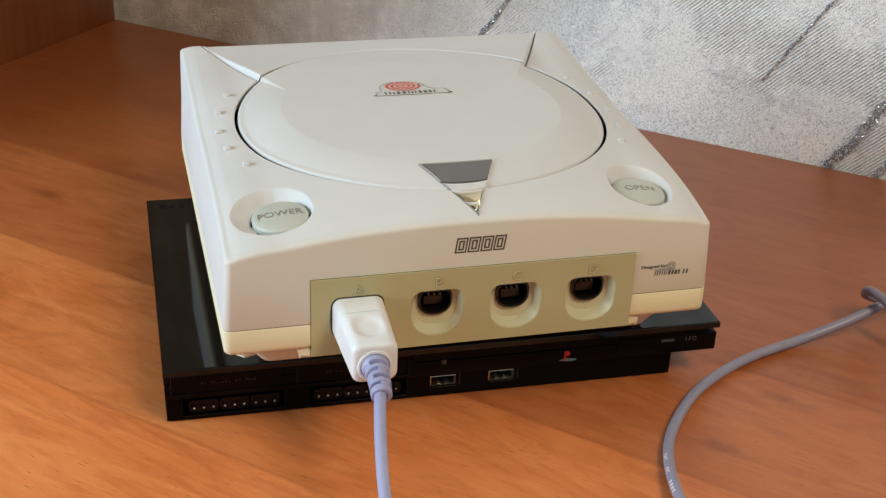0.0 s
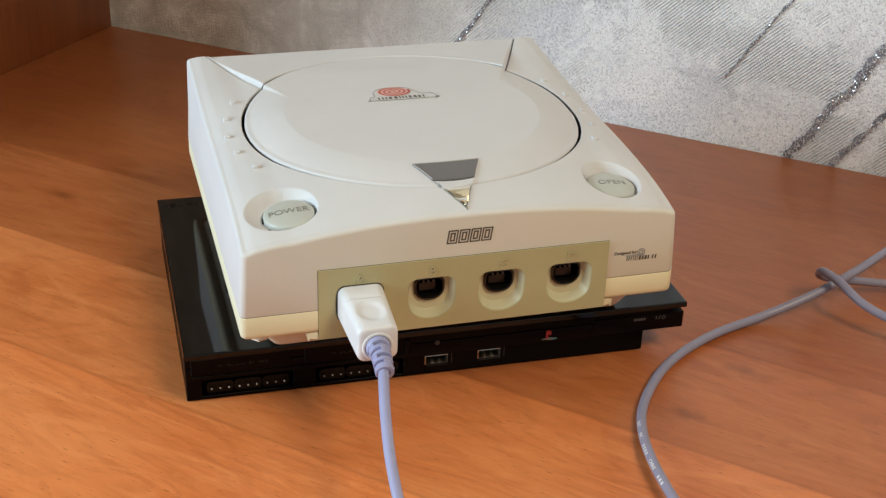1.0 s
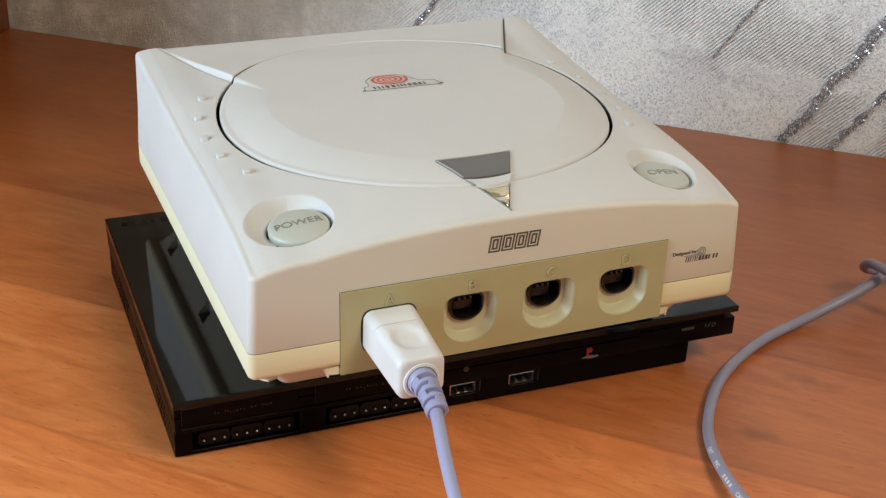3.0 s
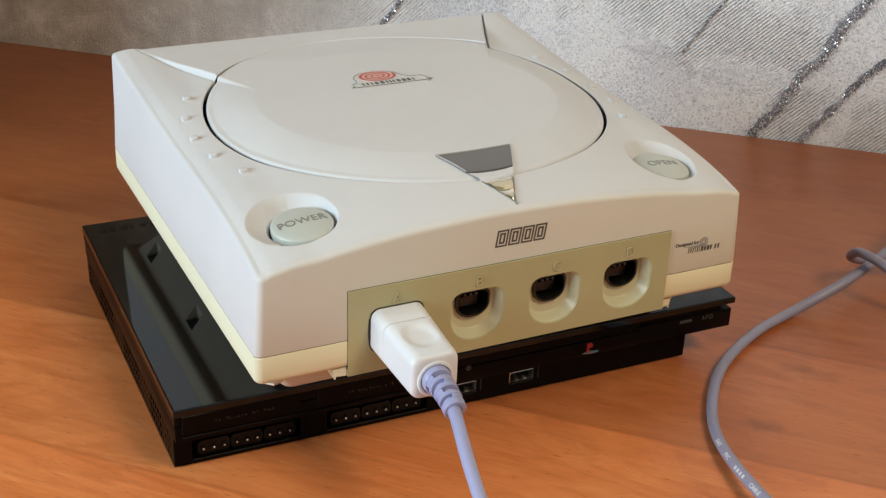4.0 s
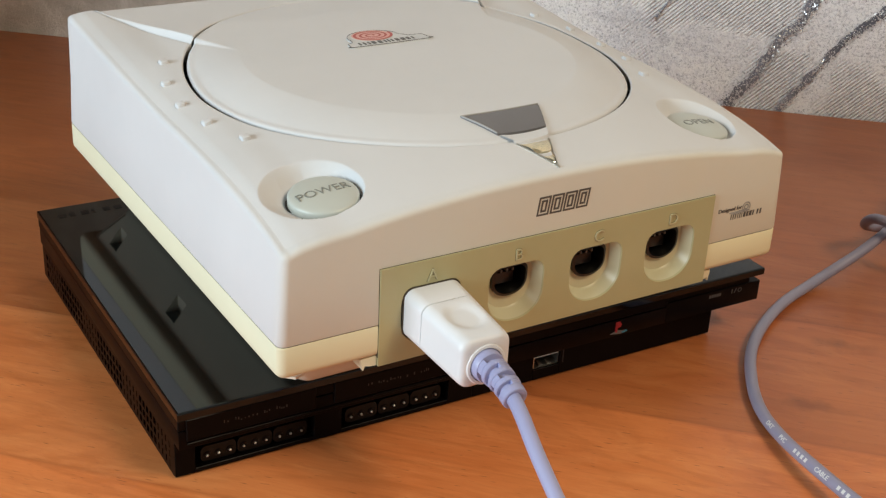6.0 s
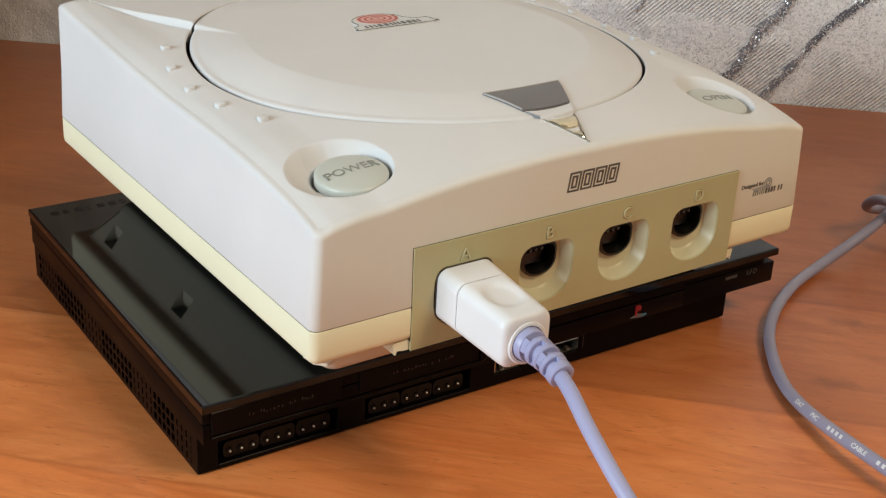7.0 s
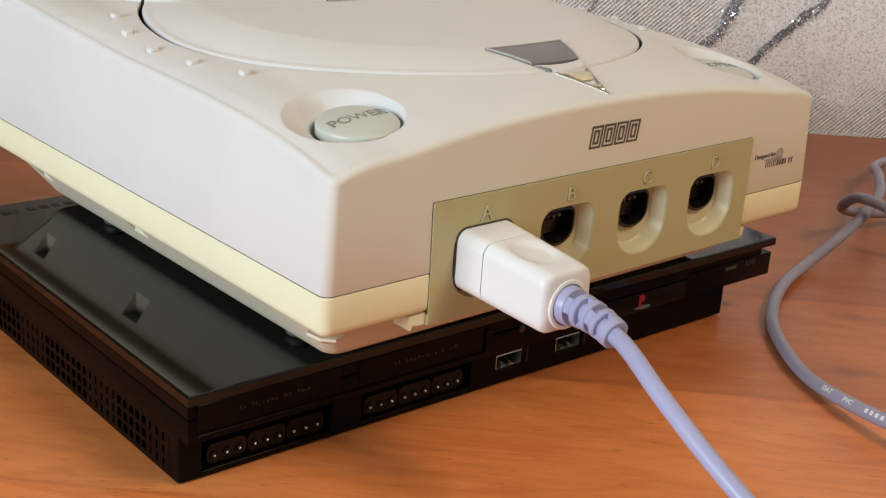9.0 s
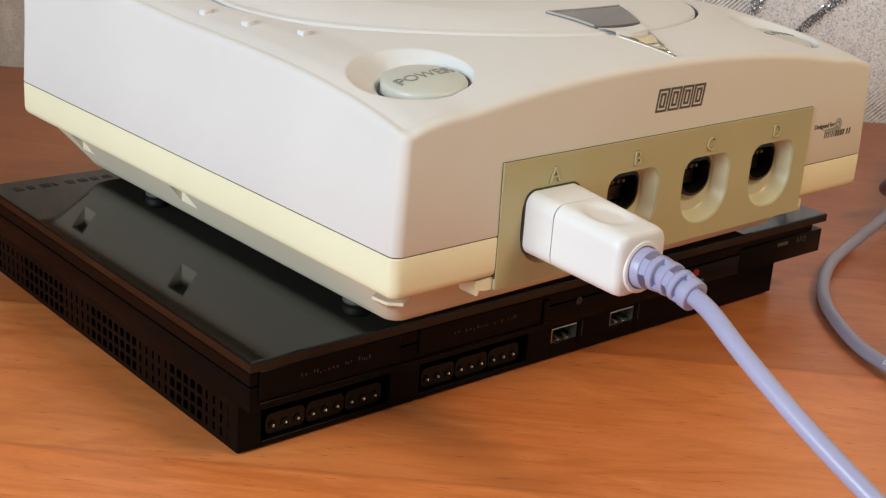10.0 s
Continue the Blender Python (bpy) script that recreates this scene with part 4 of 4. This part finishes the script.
# ---- black console below ----
def build_black():
    con = thing("black_console", "slim glossy black game console lying flat under the white one", "game console")
    # lower body with recesses for the pad connectors
    box_part("body", -115.5, 98, 36, 178, 1.0, 14.4, M_BLACK, con, "matt black body", 0.6)
    for x0, x1, z0, z1 in ((-118.2, -111.6, 0.6, 14.4), (-111.6, -70.6, 0.6, 2.2), (-111.6, -70.6, 11.2, 14.4), (-70.6, -60.6, 0.6, 14.4),
                           (-60.6, -19.8, 0.6, 2.2), (-60.6, -19.8, 11.2, 14.4), (-19.8, -9.8, 0.6, 14.4), (-9.8, 1.6, 0.6, 4.8), (-9.8, 1.6, 10.0, 14.4),
                           (1.6, 15.6, 0.6, 14.4), (15.6, 27.0, 0.6, 4.8), (15.6, 27.0, 10.0, 14.4), (27.0, 98, 0.6, 14.4)):
        box_part("front_panel", x0 + 0.02, x1 - 0.02, 30.6, 36.2, z0, z1, M_BLACK, con, "", 0.15, 1)
    for x0 in (-109.3, -58.6):
        for k in range(3):
            a = x0 + 12.4 * k
            bm = bmesh.new()
            o = round_rect(a, a + 11.9, 2.6, 8.4, 1.8, 5, 0)
            loops(bm, [[(p.x, y, p.y) for p in o] for y in (36.1, 32.4, 32.1)], True, False, True)
            sock = part("pad_connector", bm, M_BLACK2, con, "black three-pin connector")
            for j in range(3):
                bm = bmesh.new()
                cx, cz = a + 2.1 + 3.85 * j, 4.9
                loops(bm, [[(cx + r * math.cos(b), y, cz + r * math.sin(b)) for b in (2 * math.pi * i / 14 for i in range(14))] for r, y in ((1.25, 32.2), (1.25, 31.7), (0.85, 31.7), (0.85, 32.3))])
                part("rim", bm, M_BLACK2, sock)
                bm = bmesh.new()
                loops(bm, [[(cx + r * math.cos(b), y, cz + r * math.sin(b)) for b in (2 * math.pi * i / 10 for i in range(10))] for r, y in ((0.42, 32.4), (0.42, 31.6), (0.2, 31.4))], True, False, True)
                part("pin", bm, M_STEEL, sock)
    for x0 in (-9.8, 15.6):
        bm = bmesh.new()
        outer = round_rect(x0 + 0.1, x0 + 11.3, 4.9, 9.9, 0.4, 3, 0)
        inner = round_rect(x0 + 0.6, x0 + 10.8, 5.4, 9.4, 0.3, 3, 0)
        loops(bm, [[(p.x, y, p.y) for p in o] for o, y in ((outer, 35.9), (outer, 31.3), (inner, 31.1), (inner, 36.0))])
        u = part("usb_socket", bm, M_STEEL, con, "bare metal flat socket")
        box_part("tongue", x0 + 1.6, x0 + 9.8, 33.4, 36.1, 7.9, 9.2, M_BLACK2, u, "", 0.2, 1)
        for dx in (3.2, 6.6):
            bm = bmesh.new()
            q = [(x0 + dx, 31.6), (x0 + dx + 1.6, 31.6), (x0 + dx + 1.2, 34.6), (x0 + dx + 0.4, 34.6)]
            loops(bm, [[(x, y, 5.45) for x, y in q], [(x, y, 5.7 + (y - 32) * 0.35) for x, y in q]], True, True, True)
            part("spring", bm, M_STEEL, u, smooth=False)
        # grey strip painting the light on a moulded edge beside the socket
        box_part("moulding", x0 + 12.6, x0 + 13.0, 30.4, 31.0, 5.2, 10.6, M_ENGRAVE, con, "", 0.1, 1)
    # deck in three layers with a groove between
    box_part("deck", -118.6, 70, 25.2, 183, 14.2, 20.8, M_BLACK, con, "lower layer of the black deck", 0.25)
    box_part("deck", 70.02, 115.4, 25.2, 183, 14.2, 22.5, M_BLACK, con, "lower layer of the black deck", 0.25)
    box_part("deck_core", -117.7, 110.5, 25.9, 182, 20.6, 25.5, M_BLACK, con, "", 0.3, 1)
    box_part("deck_side", -118.8, 70, 25.1, 183.2, 21.3, 24.8, M_BLACK, con, "", 0.25, 1)
    build_top(con)
    # card doors; grey bars stand for glints on unreadable engraving
    for x0, x1, z0, z1 in ((-116.2, -72.9, 17.4, 25.1), (-66.4, -21.6, 17.4, 25.1)):
        d = box_part("card_door", x0, x1, 24.4, 26.0, z0, z1, M_BLACK, con, "black slot door", 0.2, 1)
        rnd = random.Random(int(x1))
        x = x0 + 12
        while x < x1 - 10:
            w = rnd.uniform(0.25, 0.5)
            z = rnd.uniform(20.5, 21.1)
            box_part("bar", x, x + w, 24.33, 24.5, z, z + rnd.uniform(0.3, 1.1), M_ENGRAVE, d, "", 0)
            x += w + rnd.choice((0.4, 0.6, 0.9, 0.9, 2.2))
    box_part("ledge", -116, -19.5, 24.7, 25.6, 15.6, 16.4, M_BLACK, con, "", 0.15, 1)
    box_part("catch", -20.6, -18.2, 24.2, 25.6, 16.2, 23.8, M_BLACK, con, "", 0.4, 1)
    bm = bmesh.new()
    loops(bm, [[(-5.6 + r * math.cos(b), y, 20.4 + r * math.sin(b)) for b in (2 * math.pi * i / 16 for i in range(16))] for r, y in ((1.2, 25.4), (1.2, 24.95), (0.9, 24.8))], True, False, True)
    part("sensor", bm, M_ENGRAVE, con)
    # coloured maker's mark as plain shapes
    extrude_outline("mark", [(44.4, 15.6), (47.6, 16.6), (51.6, 15.9), (49.2, 14.9)], 24.95, 25.4, M_PIN, con)
    extrude_outline("mark", [(46.6, 16.0), (47.5, 15.7), (47.5, 20.0), (46.6, 20.2)], 24.9, 25.4, M_RED2, con)
    extrude_outline("mark", [(47.6, 17.7), (48.9, 17.8), (49.3, 19.0), (48.4, 20.1), (47.6, 20.1)], 24.9, 25.4, M_RED2, con)
    extrude_outline("mark", [(49.3, 15.7), (51.6, 16.1), (52.2, 15.5), (50.0, 15.0)], 24.9, 25.4, M_TEAL, con)
    # key legends
    for a, b in ((90.2, 91.1), (91.4, 92.3), (92.6, 93.5), (93.8, 94.7), (95.0, 95.9)):
        box_part("bar", a, b, 25.0, 25.4, 20.0, 21.2, M_ENGRAVE2, con, "", 0)
    box_part("bar", 101.2, 101.6, 25.0, 25.4, 19.8, 21.5, M_ENGRAVE2, con, "", 0)
    extrude_outline("bar", [(102.4, 19.7), (102.8, 19.7), (103.6, 21.6), (103.2, 21.6)], 25.0, 25.4, M_ENGRAVE2, con)
    bm = bmesh.new()
    loops(bm, [[(105.2 + r * math.cos(b), 25.02, 20.6 + r * math.sin(b)) for b in (2 * math.pi * i / 20 for i in range(20))] for r in (1.0, 0.65)])
    part("ring", bm, M_ENGRAVE2, con, smooth=False)
    # vent grille on the side: a plate with three rows of holes
    bm = bmesh.new()
    X0 = -118.3
    pitch, y_first, n_cols = 3.52, 33.4, 41
    zs = [1.7, 5.35, 9.0, 12.65]
    thin = set(range(0, 4)) | set(range(9, 14)) | set(range(22, 27)) | set(range(35, 40))
    for k in range(n_cols):
        y = y_first + pitch * k
        for z0, z1 in zip(zs, zs[1:]):
            hw = 0.5 if k in thin else 1.15
            cy, c, d = y + pitch / 2, z0 + 0.5, z1 - 0.55
            q = [(cy - hw, c), (cy + hw, c), (cy + hw, d - 0.4), (cy + hw - 0.4, d), (cy - hw + 0.4, d), (cy - hw, d - 0.4)]
            cell = [(y, z0), (y + pitch, z0), (y + pitch, z1 - 1), (y + pitch, z1), (y, z1), (y, z1 - 1)]
            loops(bm, [[(X0, *p) for p in cell], [(X0, *p) for p in q], [(X0 + 2.4, *p) for p in q]], True, False, True)
    y_last = y_first + pitch * n_cols
    for y0, y1, z0, z1 in ((30.8, y_first, 0.6, 14.0), (y_last, 182.0, 0.6, 14.0), (y_first, y_last, zs[-1], 14.0), (y_first, y_last, 0.6, zs[0])):
        v = [bm.verts.new((X0, y, z)) for y, z in ((y0, z0), (y1, z0), (y1, z1), (y0, z1))]
        bm.faces.new(v)
    bmesh.ops.remove_doubles(bm, verts=bm.verts, dist=0.01)
    part("vent_grille", bm, M_BLACK, con, "side grille with rows of small holes", smooth=False)
    for fx in (-95, 80):
        for fy in (48, 165):
            box_part("foot", fx - 6, fx + 6, fy - 4, fy + 4, 0.0, 1.2, M_BLACK2, con, "", 0.3, 1)
    return con


def build_top(con):
    """The glossy top plate."""
    X0, X1, Y0, Y1, Z0, Z1 = -119.0, 116.2, 24.6, 183.6, 25.2, 28.0
    bm = bmesh.new()
    o = lambda g, z: [(X0 + g, Y0 + g, z), (X1 - g, Y0 + g, z), (X1 - g, Y1 - g, z), (X0 + g, Y1 - g, z)]
    loops(bm, [o(0.6, Z1), o(0.18, Z1 - 0.18), o(0, Z1 - 0.6), o(0, Z0), o(3, Z0)], True, True, False)
    part("top_plate", bm, M_LID, con, "glossy black top plate", smooth=False)
    # embossed maker's mark near the back edge, as plain bars
    for k, w in enumerate((3.0, 2.2, 3.2, 1.2, 2.8, 3.0, 2.4, 2.8)):
        x = -113 + 4.4 * k
        box_part("bar", x, x + w, 173.2, 176.4, 27.9, 28.1, M_BLACK2, con, "", 0)


build_black()


# ---- plug and cables ----
def build_plug():
    plug = thing("controller_plug", "white plastic plug with a lavender cable in the first port", "plug")

    def ring(y, grow=0.0):
        s = (4.4 - y) / 33.4
        cx, cz = -46.4 + 0.6 * s, 60.3 - 2.9 * s
        w, h = 19.6 - 2.9 * s + grow, 16.4 - 0.7 * s + grow
        o = round_rect(cx - w / 2, cx + w / 2, cz - h / 2, cz + h / 2, 3.4, 6, 9)
        pts = []
        for p in o:
            dz = 0.0
            if p.y > cz and -26 < y < -9:
                d = math.hypot((p.x - cx) / 6.6, (y + 17) / 7.5)
                dz = -0.9 * step01(1.0, 0.55, d) * step01(0, h * 0.4, p.y - cz)
            pts.append((p.x, y, p.y + dz))
        return pts

    bm = bmesh.new()
    loops(bm, [ring(4.4), ring(2), ring(-2), ring(-7.7), ring(-7.95, -0.35)], True, True, False)
    part("nose", bm, M_PLUG, plug, "white front of the plug")
    # dark ring laid over the port for the shaded gap round the plug
    bm = bmesh.new()
    loops(bm, [ring(0.9, -0.3), ring(0.9, 0.75), ring(1.6, 0.75)])
    part("gap_ring", bm, M_SEAM, plug, "dark ring for the shaded gap round the plug", smooth=False)
    bm = bmesh.new()
    loops(bm, [ring(-8.0, -0.6), ring(-8.15, -0.3), ring(-8.35)] + [ring(-9 - 0.8 * k) for k in range(23)] + [ring(-27.9, -0.25), ring(-28.5, -0.9), ring(-28.9, -2.2), ring(-29.05, -4)], True, True, True)
    part("housing", bm, M_PLUG, plug, "white plug housing with a thumb dish")
    # collar and strain relief
    axis = [Vector(p) for p in ((-46.0, -28.6, 56.7), (-46.2, -34, 56.9), (-46.6, -40, 56.6), (-47.2, -46.5, 55.2))]

    spine = smooth_line(axis, 12)

    def along(s):
        i = min(int(s * 35.99), 35)
        p = spine[i].lerp(spine[i + 1], min(1.0, s * 36 - i))
        w = (spine[min(i + 2, 36)] - spine[max(i - 1, 0)]).normalized()
        side = w.cross(Vector((0, 0, 1))).normalized()
        return p, w, side, side.cross(w)

    def round_at(s, r, shift=0.0, n=32):
        p, w, a, b = along(s)
        return [p + w * shift + r * (math.cos(q) * a + math.sin(q) * b) for q in (2 * math.pi * k / n for k in range(n))]

    bm = bmesh.new()
    loops(bm, [round_at(0, 6.5, -1), round_at(0, 6.5, 0.6), round_at(0, 6.15, 1.1), round_at(0, 5.4, 1.2), round_at(0, 5.2, 0.6)])
    part("collar", bm, M_PLUG, plug, "white ring round the cable's exit")
    bm = bmesh.new()
    loops(bm, [round_at(0, 5.1), round_at(0.2, 4.85), round_at(0.22, 4.6), round_at(0.225, 2.8), round_at(0.5, 2.8), round_at(0.95, 2.5), round_at(1.0, 2.4)], True, True, True)
    relief = part("strain_relief", bm, M_CABLE, plug, "lavender ribbed strain relief")

    def band(name, s0, s1, q0, q1, shrink=0.0):
        """A band round the relief from s0 to s1, between two angles."""
        bm = bmesh.new()
        full = q1 - q0 >= 360
        n = 36 if full else 10
        rings = []
        for i in range(n if full else n + 1):
            q = radians(q0 + (q1 - q0) * i / n)
            line = []
            for s, d in ((s0, -2.4), (s0, -0.25), (s0 + 0.012, 0.0), (s1 - 0.012, 0.0), (s1, -0.25), (s1, -2.4)):
                p, w, a, b = along(s)
                r = 4.75 - 1.0 * s - shrink + d
                line.append(p + r * (math.cos(q) * a + math.sin(q) * b))
            rings.append(line)
        loops(bm, rings + rings[:1] if full else rings, False)
        if not full:
            for e in (rings[0], rings[-1]):
                bm.faces.new([bm.verts.new(p) for p in e])
        bmesh.ops.remove_doubles(bm, verts=bm.verts, dist=0.001)
        part(name, bm, M_CABLE, relief)

    for s0, s1 in ((0.34, 0.44), (0.54, 0.63), (0.72, 0.8), (0.87, 1.0)):
        band("rib", s0, s1, 0, 360)
    for k, (s0, s1) in enumerate(((0.21, 0.345), (0.435, 0.545), (0.625, 0.725), (0.795, 0.875))):
        for q in (25, 205):
            q += 90 * (k % 2)
            band("web", s0, s1, q - 27, q + 27, 0.12)
    pts = [(-46.9, -43, 56.0), (-49.0, -52.2, 54.2), (-51.3, -64.9, 48.3), (-53.5, -82.8, 40.3), (-54.0, -103.4, 31.0), (-51.3, -124.3, 19.7), (-46.1, -148.1, 10.0), (-37.5, -176, 3.0), (-4, -228, 2.6), (60, -290, 2.6), (150, -350, 2.6)]
    tube("cable", pts, 2.15, M_CABLE, plug, "lavender grey cable")
    plug.matrix_world = CONSOLE_M


build_plug()


def build_cable():
    pts = [(460, 92, 2.7), (385, 110, 3), (325, 107, 6), (288, 94, 11), (256, 72, 17.5), (222.5, 50.7, 18.8), (195.5, 44.6, 11.2), (166, 42, 3.2), (138, 33.2, 2.4), (111.3, 18.0, 2.4), (91.5, -0.6, 2.4), (74.2, -27.5, 2.8), (64.7, -65, 5.8), (65.8, -108.2, 5.0), (79, -156, 5.2), (102.5, -207.5, 5.0), (133, -261, 4.2), (200, -330, 2.7)]
    c = thing("cable", "lavender grey cable looped over itself on the wooden desk", "cable")
    tube("strand", pts, 2.2, M_CABLE_SHADED, c, "", 18, 8)
    hook = [(420, -150, 2.7), (340, -100, 3), (285, -52, 5), (240, -9, 9), (214, 20, 14.8), (205.5, 38, 21.3), (202, 48, 22.3), (206, 56.5, 15.5), (216, 58, 11.2), (236, 57, 7.5), (270, 52, 3.6), (330, 40, 2.7), (420, 10, 2.7)]
    tube("strand", hook, 2.2, M_CABLE_SHADED, c, "", 18, 8)
    # printing along the sheath; worn words become plain bars
    line = smooth_line(pts, 40)
    face = Vector((-0.69, -0.52, 0.5))

    def at_sheath(i):
        q, w = line[i], (line[i + 1] - line[i - 1]).normalized()
        up = (face - w * face.dot(w)).normalized()
        return q, w, up, up.cross(w)

    for i, word in ((448, "DAT"), (458, "PVC"), (480, "CABLE")):
        q, w, up, side = at_sheath(i)
        m = Matrix.Translation(q + up * 2.2) @ Matrix((w, side, up)).transposed().to_4x4()
        lettering("print", word, 2.2, M_WHITEINK, c, m, 0.05, "worn white printing", lambda x, y: math.sqrt(max(0.1, 4.84 - y * y)) - 2.2, 0.05)
    for i in (466, 468, 470, 472, 488, 490, 492):
        q, w, up, side = at_sheath(i)
        bm = bmesh.new()
        loops(bm, [[q + up * (2.2 + h) + w * u * 0.55 + side * t * 0.7 for u, t in ((-1, -1), (1, -1), (1, 1), (-1, 1))] for h in (-0.5, 0.03)], True, False, True)
        part("bar", bm, M_WHITEINK, c, smooth=False)
    return c


build_cable()
